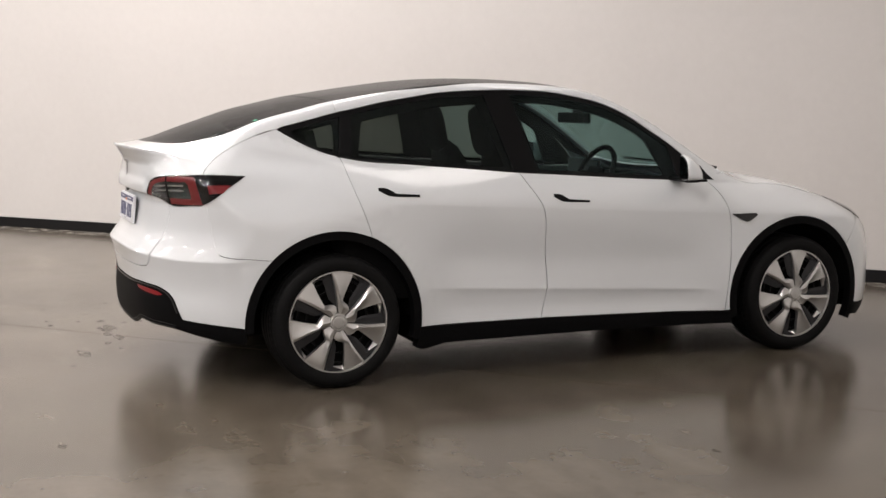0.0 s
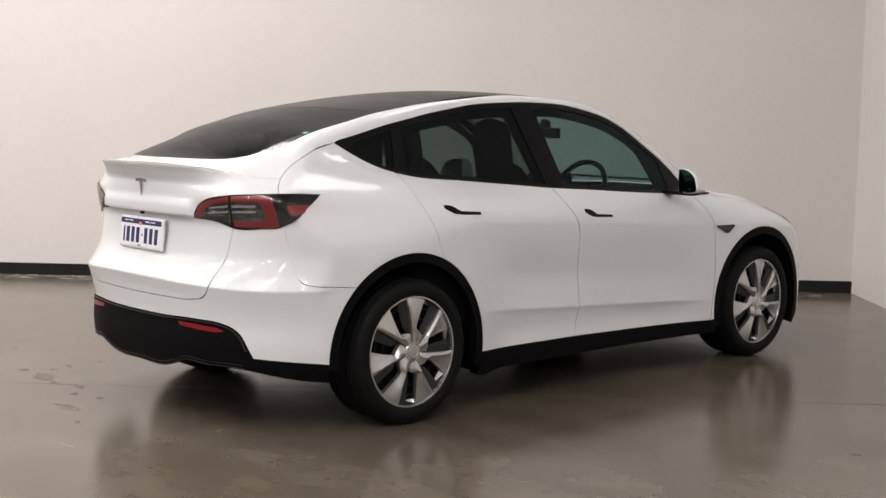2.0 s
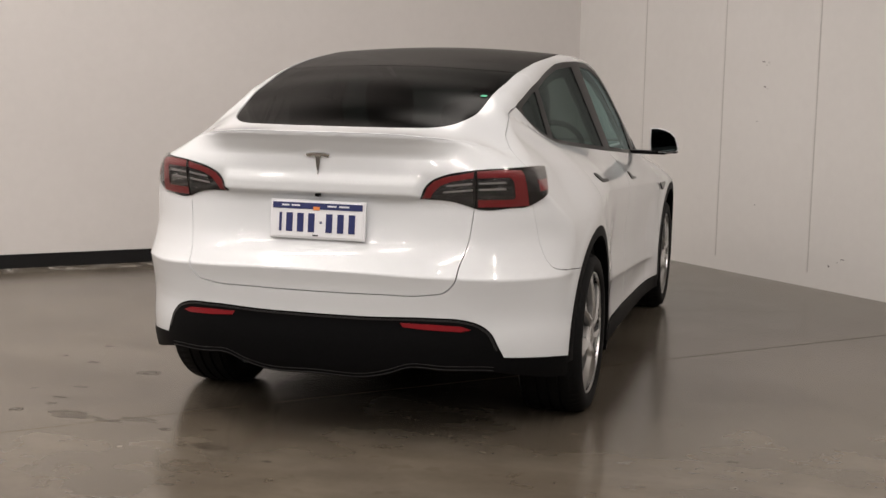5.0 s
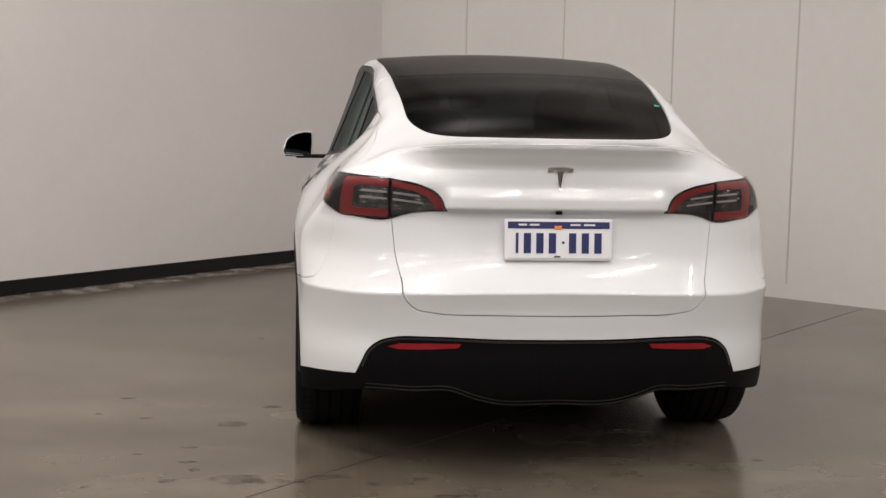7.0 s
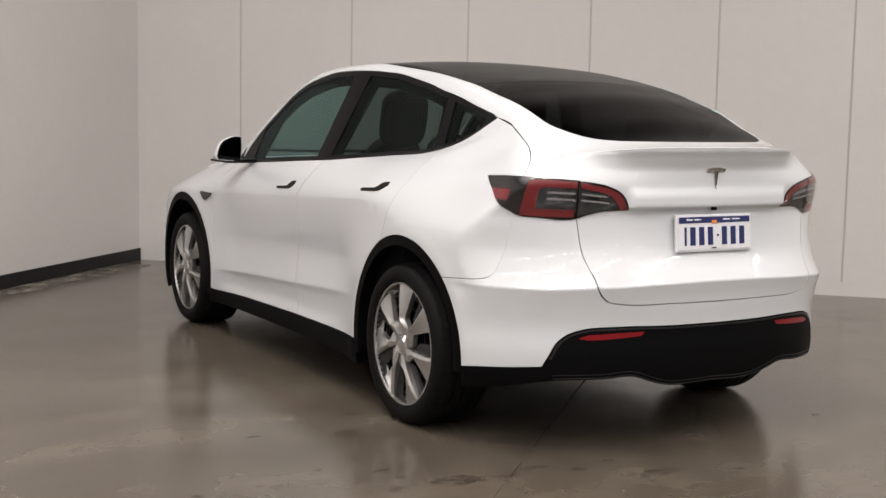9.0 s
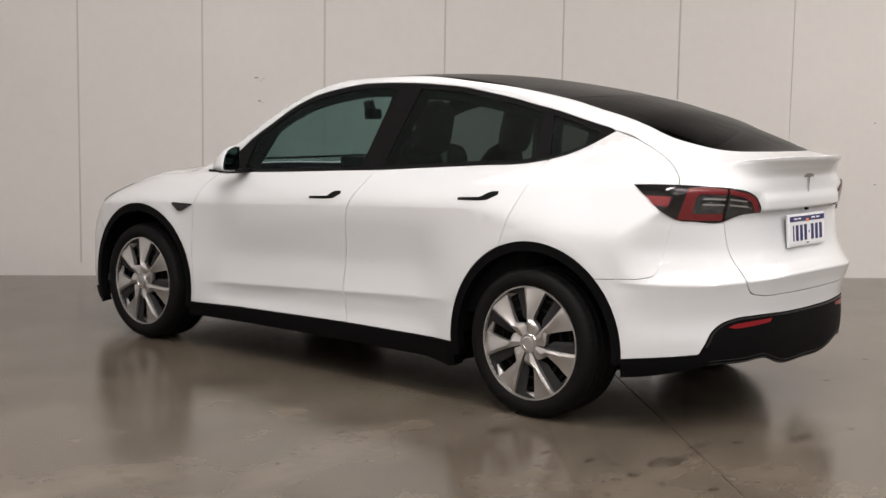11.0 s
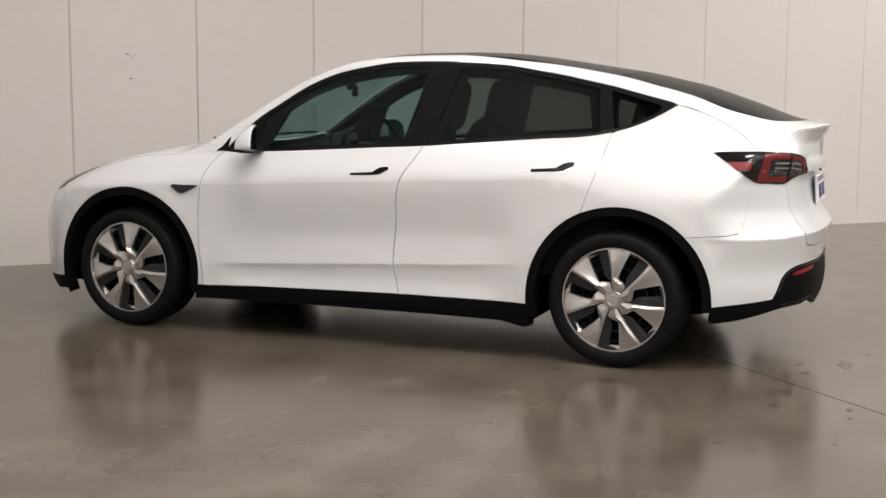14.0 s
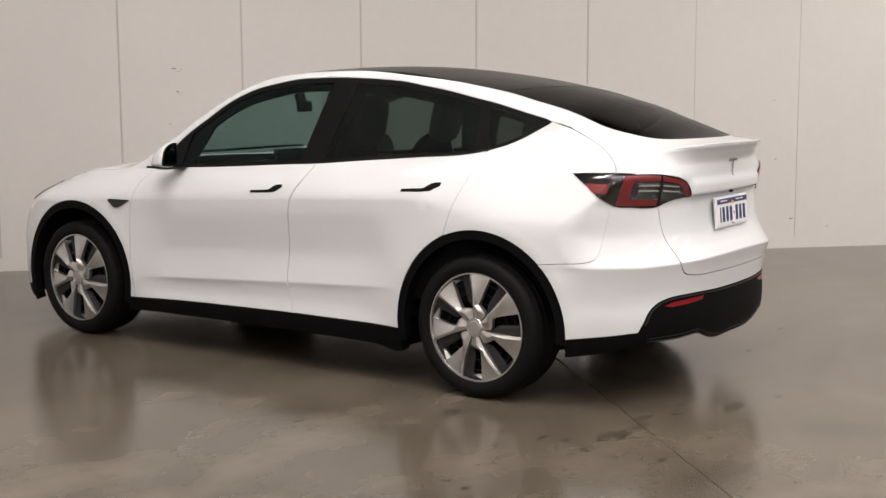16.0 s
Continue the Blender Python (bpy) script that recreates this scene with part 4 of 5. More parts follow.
joint = dense(t_((0.0, 0.030), (0.3, 0.045), (0.547, JOINT_Y)))
panel("tailgate_glass", TOP, both(joint + GLASS_EDGE[1:])[:-1], M_GLASS_ROOF, car, "dark rear glass", lift=-0.003, gap=0.0035, grid=0.04, depth=0.006)
screen_top = dense(t_((0.0, 1.60), (0.3, 1.585), (0.564, 1.53)))
panel("roof_glass", TOP, both(screen_top + span(ROOF_EDGE, 1.53, JOINT_Y)[1:] + joint[::-1][1:])[:-1], M_GLASS_ROOF, car, "dark panoramic roof glass", lift=-0.003, gap=0.0035, grid=0.05, depth=0.006)
screen_low = dense(t_((0.700, 2.42), (0.63, 2.515), (0.5, 2.635), (0.3, 2.725), (0.0, 2.755)))
panel("windshield", TOP, both(screen_top + span(ROOF_EDGE, 1.53, 2.42)[1:] + screen_low[1:])[:-1], M_GLASS_F, car, "clear windscreen", lift=-0.003, gap=0.002, grid=0.05, depth=0.004).visible_shadow = False

sticker = dense(t_((0.484, -0.330), (0.508, -0.322), (0.511, -0.308), (0.490, -0.311)), 0.01, False)
panel("window_sticker", TOP, sticker, M_STICKER, car, "small green sticker", lift=0.0005, gap=0.0, grid=0.02, depth=0.001)

# tail lamps
LAMP = dense(r_((0.392, 0.974), (0.414, 1.020), (0.440, 1.046), (0.485, 1.066), (0.573, 1.083), (0.70, 1.093)) + s_((-0.66, 1.096), (-0.56, 1.095), (-0.446, 1.089)), 0.012) + \
    dense(s_((-0.446, 1.089), (-0.500, 1.056), (-0.550, 1.026), (-0.600, 0.990), (-0.634, 0.963), (-0.660, 0.946)) + r_((0.72, 0.941), (0.592, 0.939), (0.556, 0.953), (0.52, 0.964), (0.392, 0.974)), 0.012)[1:-1]
lamp_r, lamp_l = panel("tail_lamp", REAR, LAMP, M_GLOSS, car, "red and smoked tail lamp", lift=0.003, gap=0.0005, grid=0.018, depth=0.02, mirror=True)


def lamp_piece(name, pts, mat, label="", lift=0.0046, smooth=False):
    rim = dense(pts + [pts[0]], 0.012, smooth)[:-1]
    a, b = panel(name, REAR, rim, mat, lamp_r, label, lift=lift, gap=0.0, grid=0.015, depth=0.003, mirror=True)
    b.parent = lamp_l


lamp_piece("smoked_insert", r_((0.436, 0.984), (0.462, 1.022), (0.510, 1.044), (0.586, 1.056), (0.586, 0.958), (0.555, 0.968), (0.50, 0.976)), M_SMOKE, "dark smoked lamp bowl", lift=0.0040)
lamp_piece("smoked_insert", r_((0.602, 0.976), (0.602, 1.057), (0.700, 1.063), (0.716, 1.052), (0.726, 1.000), (0.722, 0.976)), M_SMOKE, "dark smoked lamp bowl", lift=0.0040)
lamp_piece("red_band", r_((0.402, 0.978), (0.422, 1.018), (0.448, 1.042), (0.492, 1.060), (0.588, 1.078), (0.588, 1.057), (0.515, 1.044), (0.470, 1.026), (0.444, 0.998), (0.432, 0.978)), M_RED, "dark red light band")
lamp_piece("red_band", r_((0.600, 1.080), (0.69, 1.086), (0.742, 1.084), (0.756, 1.070), (0.766, 1.02), (0.772, 0.950), (0.70, 0.946), (0.602, 0.945), (0.602, 0.974), (0.722, 0.975), (0.729, 0.985), (0.724, 1.045), (0.712, 1.060), (0.600, 1.057)), M_RED, "dark red light band")
lamp_piece("side_reflector", s_((-0.640, 1.046), (-0.525, 1.046), (-0.570, 1.008), (-0.632, 1.005)), M_REDREF, "red side reflector")
for z0 in (0.0, 0.024):
    lamp_piece("clear_insert", r_((0.478 + z0 * 0.5, 0.999 + z0), (0.482 + z0 * 0.5, 1.005 + z0), (0.584, 1.015 + z0), (0.584, 1.009 + z0)), M_CLEARL, "pale reversing lamp bar", lift=0.0058)
    lamp_piece("clear_insert", r_((0.606, 1.010 + z0), (0.606, 1.016 + z0), (0.694, 1.020 + z0), (0.700, 1.013 + z0)), M_CLEARL, "pale indicator bar", lift=0.0058)
lamp_piece("lamp_divider", r_((0.591, 0.942), (0.597, 0.942), (0.597, 1.086), (0.591, 1.085)), M_WELL_GAP, lift=0.0070)
for ob, host in zip(panel("lens", REAR, LAMP, M_LENS, car, "clear glossy lens", lift=0.0085, gap=0.001, grid=0.014, depth=0.008, mirror=True), (lamp_r, lamp_l)):
    ob.parent = host

# headlights
HEAD = dense(t_((0.745, 3.21), (0.70, 3.36), (0.62, 3.50)) + s_((3.47, 0.775), (3.40, 0.80), (3.32, 0.845)), 0.02, False)
panel("headlight", LOW, HEAD, M_GLOSS, car, "smoked headlamp glass", lift=0.004, gap=0.0, grid=0.03, mirror=True)

# door handles, fender lamps
for dy, dz in ((0.0, 0.0), (1.018, -0.050)):
    pts = [(0.445, 0.977), (0.447, 0.988), (0.318, 0.996), (0.282, 1.018), (0.262, 1.024), (0.228, 1.026), (0.226, 1.012), (0.246, 1.002), (0.275, 0.986), (0.33, 0.981)]
    panel("door_handle", SIDE, dense(s_(*[(y + dy, z + dz) for y, z in pts]), 0.008, False), M_TRIM, car, "flush black door handle", lift=0.0035, gap=0.0, grid=0.012, depth=0.01, mirror=True)
panel("fender_lamp", SIDE, dense(s_((2.405, 0.842), (2.565, 0.842), (2.575, 0.832), (2.52, 0.795), (2.495, 0.795), (2.41, 0.835)), 0.012, False), M_GLOSS, car, "black fender camera housing", lift=0.009, gap=0.0, grid=0.015, mirror=True)


# wiper arms lying at the foot of the windscreen
for x0, x1 in ((0.66, 0.06), (0.10, -0.50)):
    line = [Vector(p) for p in t_(*[(x0 + (x1 - x0) * i / 10, 2.455 + (2.70 - 2.455) * math.sin(math.pi / 2 * (1 - abs(x0 + (x1 - x0) * i / 10) / 0.72)) - 0.02) for i in range(11)])]
    bm = bmesh.new()
    rings = []
    for i, p in enumerate(line):
        c = p + Vector((0, 0, 0.006))
        rings.append([bm.verts.new(c + Vector((0, 0.009 * u, 0.007 * v))) for u, v in ((-1, -1), (1, -1), (1, 1), (-1, 1))])
    for i in range(len(rings) - 1):
        for k in range(4):
            bm.faces.new((rings[i][k], rings[i][(k + 1) % 4], rings[i + 1][(k + 1) % 4], rings[i + 1][k]))
    bm.faces.new(rings[0][::-1])
    bm.faces.new(rings[-1])
    part("wiper_arm", bm, M_TRIM, car, "black wiper arm")


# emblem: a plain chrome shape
def emblem():
    outline = []
    for i in range(13):
        x = -0.048 + 0.008 * i
        outline.append((x, 1.138 - 2.6 * x * x + 0.002))
    outline += [(0.043, 1.120), (0.016, 1.126), (0.010, 1.118), (0.0015, 1.052), (-0.0015, 1.052), (-0.010, 1.118), (-0.016, 1.126), (-0.043, 1.120)]
    rim = dense(r_(*(outline + outline[:1])), 0.006, False)[:-1]
    panel("emblem", REAR, rim, M_CHROME, car, "chrome badge shape", lift=0.007, gap=0.0, grid=0.008, depth=0.008)


emblem()

# number plate, its writing as plain bars
plate = tagged(new("number_plate"), "white number plate with dark blue writing bars")
plate.parent = car
plate.matrix_world = pose(0, -0.893, 0.879, 90 - 5, 0, 0)
part("plate_frame", box_bm(pose(0, 0, 0.0), (0.388, 0.148, 0.012), 0.003), M_PLATE, plate, "pale plate surround")
part("plate_sheet", box_bm(pose(0, 0, 0.0075), (0.372, 0.132, 0.004), 0.001), M_PLATE, plate)
part("plate_band", box_bm(pose(0, 0.052, 0.0105), (0.366, 0.024, 0.002)), M_PLATE_BLUE, plate, "blue top band")
for x, w in ((-0.150, 0.010), (-0.113, 0.026), (-0.068, 0.026), (-0.023, 0.026), (0.050, 0.026), (0.096, 0.026), (0.142, 0.026)):
    part("plate_bar", box_bm(pose(x, -0.012, 0.0105), (w, 0.072, 0.002)), M_PLATE_BLUE, plate, "dark blue bar")
for x, w in ((-0.130, 0.030), (-0.088, 0.034), (0.060, 0.036), (0.110, 0.040)):
    part("plate_bar", box_bm(pose(x, 0.053, 0.0115), (w, 0.006, 0.002)), M_PLATE, plate, "small pale bar")
part("plate_dot", box_bm(pose(0.016, -0.010, 0.0105), (0.009, 0.009, 0.002)), M_PLATE_BLUE, plate)
part("plate_mark", box_bm(pose(-0.003, 0.043, 0.0115), (0.026, 0.014, 0.002)), M_ORANGE, plate, "small orange sticker")
part("plate_bar", box_bm(pose(-0.005, -0.060, 0.0105), (0.022, 0.005, 0.002)), M_TRIM, plate)
part("camera_pod", box_bm(pose(0, -0.893, 0.975), (0.024, 0.014, 0.013), 0.004), M_TRIM, car, "small black reversing camera")


# wheels
def wheel(x, y, s):
    """s: 1 on the car's right, -1 on its left."""
    hub = tagged(new("wheel"), "silver seven-blade wheel with a black tyre")
    hub.parent = car
    hub.matrix_world = Matrix.Translation((x, y, 0.347)) @ Matrix.Diagonal((s, -s, 1, 1))
    R = 0.347
    prof = [(0.262, -0.015), (0.268, 0.006), (0.282, 0.014), (0.305, 0.0155), (0.325, 0.010), (0.336, -0.002), (0.342, -0.016), (0.3455, -0.034)]
    across = -0.034
    for k in range(4):
        prof += [(R, across - 0.002), (R, across - 0.036), (0.3385, across - 0.038), (0.3385, across - 0.046)]
        across -= 0.048
    prof += [(0.3455, -0.228), (0.342, -0.242), (0.325, -0.252), (0.282, -0.25), (0.262, -0.24)]
    v, f = lathe(prof, 180)
    # cross grooves on the tread's shoulders
    for k, (o, y0, z0) in enumerate(v):
        if (k // len(prof)) % 3 == 0 and (-0.036 < o < -0.008 or -0.246 < o < -0.222):
            v[k] = (o, y0 * 0.9885, z0 * 0.9885)
    tyre = mesh_object("tyre", v, f, M_TYRE, hub, "black road tyre")
    tyre.data.set_sharp_from_angle(angle=radians(40))
    v, f = lathe([(0.262, -0.24), (0.25, -0.20), (0.235, -0.06), (0.235, -0.032), (0.252, -0.020), (0.2635, -0.012), (0.2635, 0.004), (0.2570, 0.004), (0.2555, -0.004)], 72)
    rim = mesh_object("rim", v, f, M_SILVER, hub, "thin silver rim edge")
    rim.data.set_sharp_from_angle(angle=radians(35))
    # a black disc stands in for the shade inside the cover's openings
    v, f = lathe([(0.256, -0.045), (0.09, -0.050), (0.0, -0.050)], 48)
    mesh_object("dark_behind_cover", v, f, M_WELL_GAP, hub, "black disc for the dark behind the cover")
    v, f = lathe([(0.17, -0.09), (0.17, -0.10), (0.05, -0.10)], 48)
    mesh_object("brake_disc", v, f, M_DISC, hub)
    n = 7
    turn = 2 * math.pi / n
    grey_side = lambda r: radians(8.3 - 4.2 * (0.2635 - r) / 0.173)
    hole_side = lambda r: radians(float(np.interp(r, (0.086, 0.095, 0.103, 0.110, 0.118, 0.16, 0.20, 0.2635), (9.0, 20.0, 32.0, 39.0, 40.6, 37.6, 35.2, 32.7))))
    rows = [0.044, 0.054, 0.064, 0.074, 0.082, 0.090, 0.095, 0.100, 0.105, 0.110, 0.118, 0.130, 0.15, 0.17, 0.19, 0.21, 0.23, 0.247, 0.2575]
    cols = 14
    m = cols + 1
    for i in range(n):
        V, F = [], []
        for r in rows:
            a0, a1 = hole_side(r) + turn * i, grey_side(r) + turn * (i + 1)
            out = float(step(r, 0.08, 0.24))
            ridge = 0.62 + 0.28 * out
            for k in range(m):
                w = k / cols
                a = a0 + (a1 - a0) * w
                h = 0.017 * (w / ridge) ** 1.6 if w < ridge else 0.017 - 0.010 * (w - ridge) / (1 - ridge)
                h = h * (0.35 + 0.65 * float(step(r, 0.035, 0.11))) * (1 - 0.45 * float(step(r, 0.19, 0.262)))
                V.append((h - 0.006 + 0.008 * (1 - out) - 0.004 * float(step(r, 0.24, 0.26)), r * math.sin(a), r * math.cos(a)))
        for p in range(len(rows) - 1):
            for k in range(cols):
                F.append((p * m + k, p * m + k + 1, (p + 1) * m + k + 1, (p + 1) * m + k))
        low = len(V)
        ringi = [k for k in range(m)] + [p * m + cols for p in range(1, len(rows))] + [(len(rows) - 1) * m + k for k in range(cols - 1, -1, -1)] + [p * m for p in range(len(rows) - 2, 0, -1)]
        for k in ringi:
            V.append((V[k][0] - 0.024, V[k][1], V[k][2]))
        for k in range(len(ringi)):
            j = (k + 1) % len(ringi)
            F.append((ringi[j], ringi[k], low + k, low + j))
        blade = mesh_object("blade", V, F, M_SILVER, hub, "silver cover blade")
        blade.data.set_sharp_from_angle(angle=radians(28))
        # the slot's grey floor, an opening beside it and two webs across
        V, F = [], []
        radii = [0.078, 0.10, 0.13, 0.165, 0.20, 0.235, 0.258]
        for r in radii:
            a0, a1 = grey_side(r) + turn * i - 0.02, hole_side(r) + turn * i
            share = 0.52 if r < 0.236 else 1.04
            for k in range(4):
                a = a0 + (a1 - a0) * share * k / 3
                V.append((-0.014 - 0.004 * (k == 3) * (r < 0.236), r * math.sin(a), r * math.cos(a)))
        for p in range(len(radii) - 1):
            for k in range(3):
                F.append((p * 4 + k, p * 4 + k + 1, (p + 1) * 4 + k + 1, (p + 1) * 4 + k))
        mesh_object("slot_floor", V, F, M_DARKRIM, hub, "dark grey slot floor", smooth=False)
        for r in (0.165, 0.215):
            a = turn * i + hole_side(r) * 0.72 + grey_side(r) * 0.28
            part("slot_web", box_bm(Matrix.Translation((-0.026, r * math.sin(a), r * math.cos(a))) @ Matrix.Rotation(-a, 4, "X"), (0.010, 0.052, 0.010), 0.002), M_TRIM, hub)
    v, f = lathe([(0.052, -0.004), (0.047, 0.006), (0.044, 0.0095), (0.040, 0.010), (0.0375, 0.006), (0.036, 0.006), (0.034, 0.010), (0.026, 0.0115), (0.024, 0.0098), (0.0, 0.0105)], 48)
    cap = mesh_object("centre_cap", v, f, M_SILVER, hub, "round silver centre cap")
    cap.data.set_sharp_from_angle(angle=radians(30))
    return hub


for y in (0.0, 2.89):
    for s in (1, -1):
        wheel(0.921 * s, y, s)
# wheel wells and underside
for y in WHEELS_Y:
    for s in (1, -1):
        V, F = [], []
        for i in range(25):
            a = radians(-90 + 180 * i / 24)
            for x in (0.60, float(width(y + 0.432 * math.sin(a), max(ARCH_Z + 0.432 * math.cos(a), 0.36))) - 0.022):
                V.append((s * x, y + 0.432 * math.sin(a), ARCH_Z + 0.432 * math.cos(a)))
        for i in range(24):
            F.append((2 * i, 2 * i + 1, 2 * i + 3, 2 * i + 2))
        k = len(V)
        V.append((s * 0.60, y, ARCH_Z))
        F += [(k, 2 * i, 2 * i + 2) for i in range(24)]
        mesh_object("wheel_well", V, F, M_WELL_GAP, car, "black wheel well liner")
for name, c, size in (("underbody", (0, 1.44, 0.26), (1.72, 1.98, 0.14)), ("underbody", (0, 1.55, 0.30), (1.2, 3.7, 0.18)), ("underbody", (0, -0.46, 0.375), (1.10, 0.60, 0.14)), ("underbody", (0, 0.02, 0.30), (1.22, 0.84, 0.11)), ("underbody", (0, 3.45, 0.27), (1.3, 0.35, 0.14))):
    part(name, box_bm(pose(*c), size, 0.02), M_WELL_GAP, car, "dark underside")


def lofted(name, sections, mat, parent, label=""):
    """A closed skin over rings of points."""
    n = len(sections[0])
    V = [p for s in sections for p in s]
    F = []
    for i in range(len(sections) - 1):
        for k in range(n):
            F.append((i * n + k, i * n + (k + 1) % n, (i + 1) * n + (k + 1) % n, (i + 1) * n + k))
    F.append(tuple(range(n))[::-1])
    F.append(tuple((len(sections) - 1) * n + k for k in range(n)))
    return mesh_object(name, V, F, mat, parent, label)


# door mirrors
def door_mirror(s):
    face = [(0.905, 1.183), (0.945, 1.187), (0.99, 1.178), (1.03, 1.160), (1.054, 1.135), (1.067, 1.10), (1.074, 1.068), (1.062, 1.052), (1.0, 1.046), (0.93, 1.046), (0.908, 1.052), (0.903, 1.12)]
    fine = []
    for i in range(len(face)):
        p, q = np.array(face[i]), np.array(face[(i + 1) % len(face)])
        fine += [tuple(p), tuple((p + q) / 2)]
    sections = []
    for y, k, kz in ((1.972, 0.965, 0.97), (1.976, 1.0, 1.0), (1.995, 1.0, 1.0), (2.020, 0.98, 0.93), (2.045, 0.93, 0.80), (2.068, 0.84, 0.62), (2.086, 0.70, 0.42), (2.096, 0.48, 0.25)):
        sections.append([(s * (0.975 + (x - 0.975) * k), y + 0.30 * (0.98 - x), 1.050 + (z - 1.050) * kz) for x, z in (fine if s > 0 else fine[::-1])])
    shell = lofted("door_mirror", sections, M_PAINT, car, "white door mirror cap with a black foot")
    for name, k, y, mat, label in (("mirror_rim", 0.94, 1.969, M_TRIM, "black rim"), ("mirror_glass", 0.86, 1.966, M_MIRROR, "silvered mirror glass")):
        rings = [[(s * (0.985 + (x - 0.985) * k), y + d + 0.30 * (0.98 - x), 1.112 + (z - 1.112) * k) for x, z in (fine if s > 0 else fine[::-1])] for d in (0.0, 0.012)]
        ob = lofted(name, rings, mat, shell, label)
        ob.data.polygons.foreach_set("use_smooth", [False] * len(ob.data.polygons))
    part("mirror_foot", box_bm(pose(s * 0.88, 2.035, 1.043, 0, 0, -s * 6), (0.24, 0.085, 0.022), 0.008), M_TRIM, shell, "black mirror foot")
    part("mirror_skirt", box_bm(pose(s * 0.985, 2.030, 1.048), (0.150, 0.10, 0.014), 0.006), M_TRIM, shell, "black underside")
    shell.location = (0.025 if s < 0 else 0.0, 0.05, 0.0)


panel("mirror_sail", SIDE, dense(s_((2.365, 1.030), (2.325, 1.061), (2.282, 1.112), (2.290, 1.062), (2.268, 1.036)), 0.01, False), M_TRIM, car, "black mirror mount", lift=0.004, gap=0.0, grid=0.012, depth=0.006, mirror=True)
door_mirror(1)
door_mirror(-1)


# cabin
def cushion(c, size, tilt, power=3.2, n=24, rings=13, taper=0.0):
    """A rounded pad: rings of super-ellipses, leaned back by tilt and narrowing towards its top by taper."""
    out = []
    for i in range(rings):
        u = -1 + 2 * i / (rings - 1)
        k = max(1 - abs(u) ** 4, 0.02) ** 0.35
        ring = []
        for j in range(n):
            a = 2 * math.pi * j / n
            x = math.copysign(abs(math.cos(a)) ** (2 / power), math.cos(a)) * size[0] / 2 * k * (1 - taper * max(u + 0.25, 0) ** 1.4)
            y = math.copysign(abs(math.sin(a)) ** (2 / power), math.sin(a)) * size[1] / 2 * k
            z = u * size[2] / 2
            ring.append((c[0] + x, c[1] + y * math.cos(tilt) - z * math.sin(tilt), c[2] + y * math.sin(tilt) + z * math.cos(tilt)))
        out.append(ring)
    return out


def seat(x, y, rear=False):
    w = 0.50 if not rear else 0.56
    top = tagged(new("seat"), "black upholstered seat")
    top.parent = car
    lofted("backrest", cushion((x, y, 0.87 if not rear else 0.83), (w, 0.15, 0.74 if not rear else 0.68), 0.30, taper=0.32 if not rear else 0.12), M_CABIN, top)
    lofted("headrest", cushion((x, y - 0.175, 1.300 if not rear else 1.24), (0.26, 0.11, 0.30 if not rear else 0.20), 0.22, 2.6), M_CABIN, top)
    lofted("cushion", cushion((x, y + 0.33, 0.52), (w, 0.50, 0.16), 0.0), M_CABIN, top)


for x in (0.37, -0.37):
    seat(x, 1.235)
for x in (0.36, -0.36):
    seat(x, 0.16, True)
dash = lofted("dashboard", [[(-0.72, 2.02 + a, 0.55 + b), (0.72, 2.02 + a, 0.55 + b), (0.72, 2.55, 0.55 + b), (-0.72, 2.55, 0.55 + b)] for a, b in ((0.06, 0.0), (0.0, 0.28), (0.02, 0.40), (0.12, 0.445))], M_CABIN, car, "black dashboard")
part("touch_screen", box_bm(pose(0, 1.93, 1.00, -8, 0, 0), (0.37, 0.02, 0.23), 0.008), M_SCREEN, car, "dark centre screen")
part("screen_arm", box_bm(pose(0, 1.98, 0.96), (0.06, 0.10, 0.05), 0.01), M_CABIN, car)
bm = bmesh.new()
STEER = pose(0.37, 1.80, 1.040, 64, 0, 0)
ringv = []
for i in range(40):
    a = 2 * math.pi * i / 40
    for j in range(10):
        b = 2 * math.pi * j / 10
        r = 0.182 + 0.016 * math.cos(b)
        ringv.append(bm.verts.new(STEER @ Vector((r * math.cos(a), r * math.sin(a), 0.016 * math.sin(b)))))
for i in range(40):
    for j in range(10):
        bm.faces.new((ringv[i * 10 + j], ringv[((i + 1) % 40) * 10 + j], ringv[((i + 1) % 40) * 10 + (j + 1) % 10], ringv[i * 10 + (j + 1) % 10]))
steering = part("steering_wheel", bm, M_CABIN, car, "black steering wheel", True)
part("steering_hub", box_bm(STEER, (0.14, 0.10, 0.04), 0.015), M_CABIN, steering)
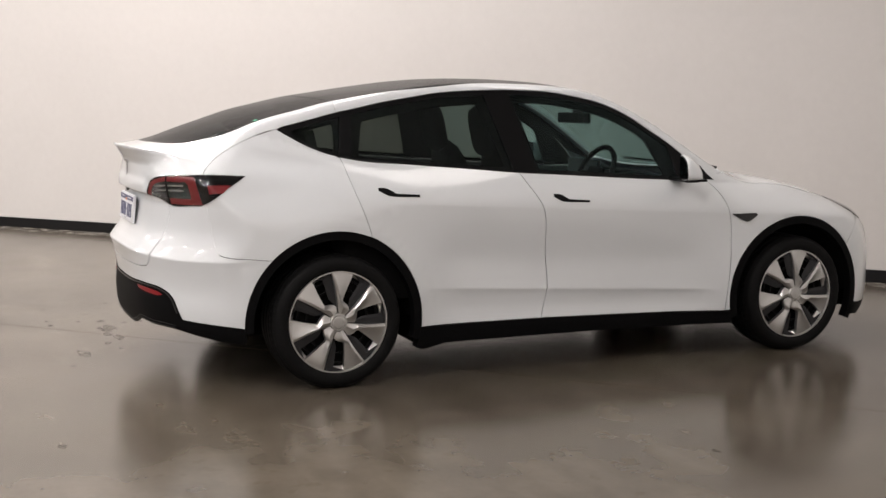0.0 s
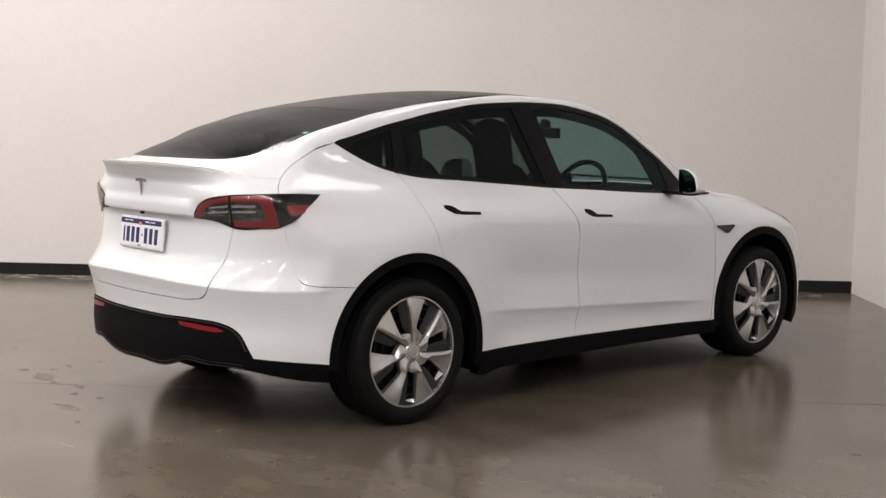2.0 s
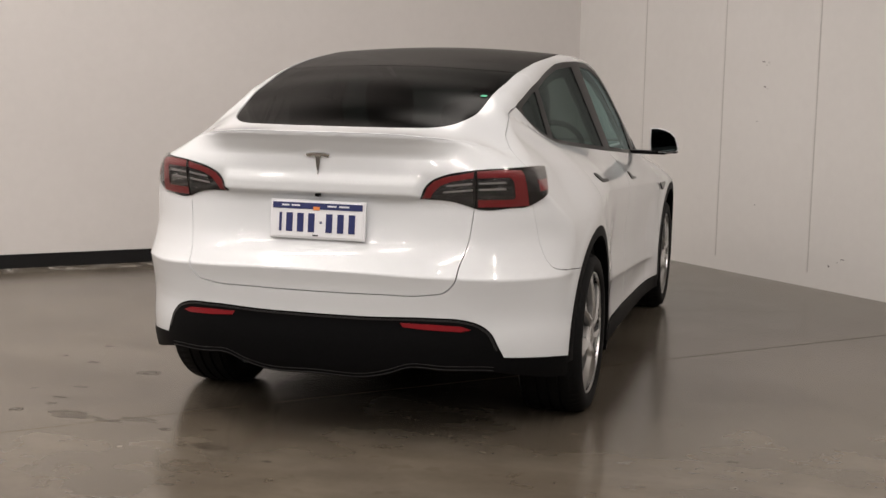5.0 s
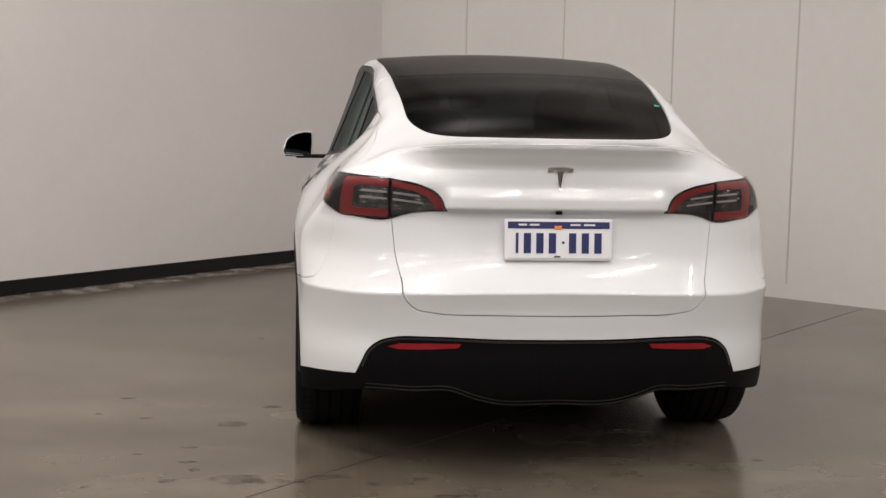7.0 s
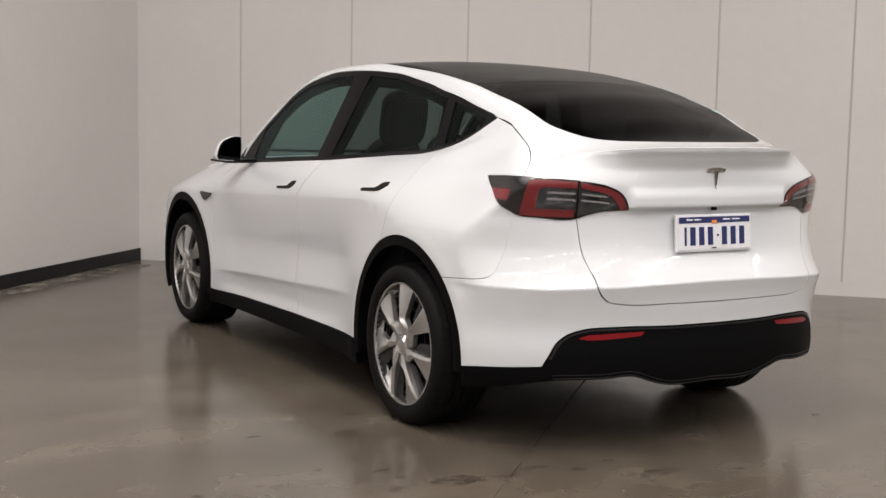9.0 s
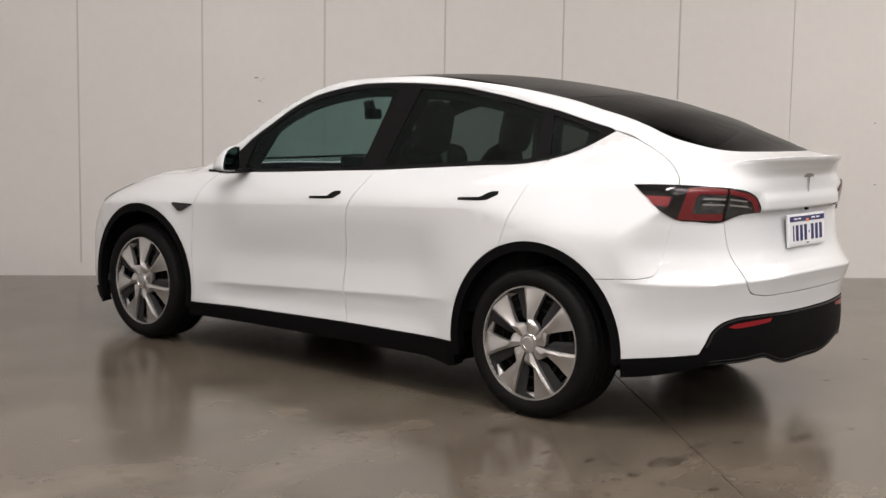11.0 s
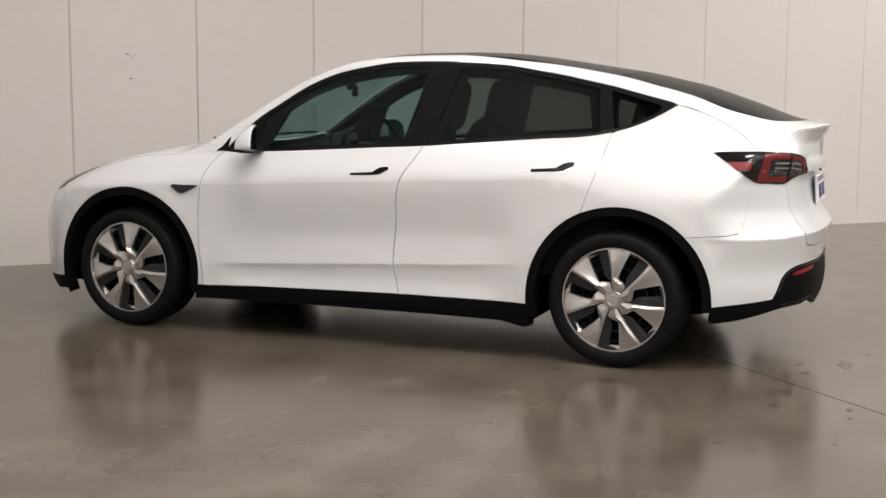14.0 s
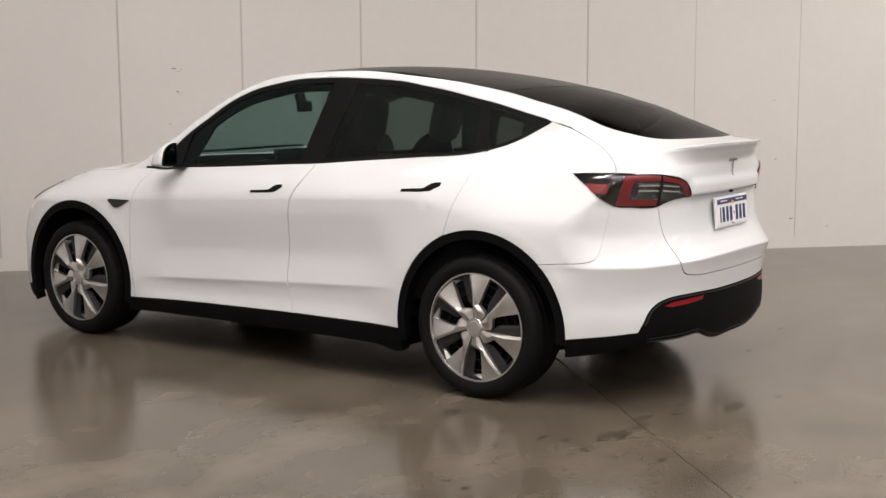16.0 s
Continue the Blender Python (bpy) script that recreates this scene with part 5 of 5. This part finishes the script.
for dx in (-0.11, 0.11):
    part("spoke", box_bm(STEER @ pose(dx, 0, 0), (0.12, 0.035, 0.02), 0.005), M_CABIN, steering)
part("spoke", box_bm(STEER @ pose(0, -0.11, 0), (0.035, 0.12, 0.02), 0.005), M_CABIN, steering)
part("steering_column", box_bm(STEER @ pose(0, 0, -0.12), (0.07, 0.07, 0.22), 0.02), M_CABIN, steering)
part("cabin_mirror", box_bm(pose(0, 1.86, 1.37, 0, 0, 24), (0.24, 0.03, 0.065), 0.012), M_CABIN, car, "black rear-view mirror")
part("mirror_stem", box_bm(pose(0, 1.89, 1.415, -20, 0, 0), (0.05, 0.05, 0.07), 0.01), M_CABIN, car)
# inner skins: door cards, rear shelf, pillars, header
cards = span(BELT, 0.0, 2.25) + dense(s_((2.25, 0.35), (0.0, 0.45)), smooth=False)
panel("door_card", LOW, cards, M_CABIN, car, "black door lining", lift=-0.055, gap=0.01, grid=0.06, mirror=True)
part("boot_lining", box_bm(pose(0, -0.38, 0.80), (1.20, 0.62, 0.45), 0.04), M_CABIN, car, "black boot lining")
part("cabin_floor", box_bm(pose(0, 1.1, 0.40), (1.5, 2.6, 0.05), 0.01), M_CABIN, car)
header = both(dense(t_((0.0, 1.60), (0.3, 1.585), (0.56, 1.53)) + t_((0.55, 1.36), (0.3, 1.40), (0.0, 1.41)), smooth=False))[:-1]
panel("roof_header", TOP, header, M_CABIN, car, lift=-0.03, gap=0.0, grid=0.06)
inner_rail = span(EAVE, JOINT_Y, 2.2) + span(ROOF_EDGE, 2.4, JOINT_Y)
panel("inner_rail", CABIN, inner_rail, M_CABIN, car, lift=-0.035, gap=0.0, grid=0.05, mirror=True)
holes = (pane_rim(1.225, 2.03, 1.135, 1.93, up=0.042, down=0.072), pane_rim(0.20, 0.995, 0.235, 0.885, up=0.042, down=0.078), pane_rim(-0.085, 0.045, -0.075, 0.055, 16, 0.036, 0.056))
panel("inner_frame", CABIN, surround, M_CABIN, car, "black inner window trim", lift=-0.030, gap=0.012, grid=0.03, holes=holes, mirror=True)
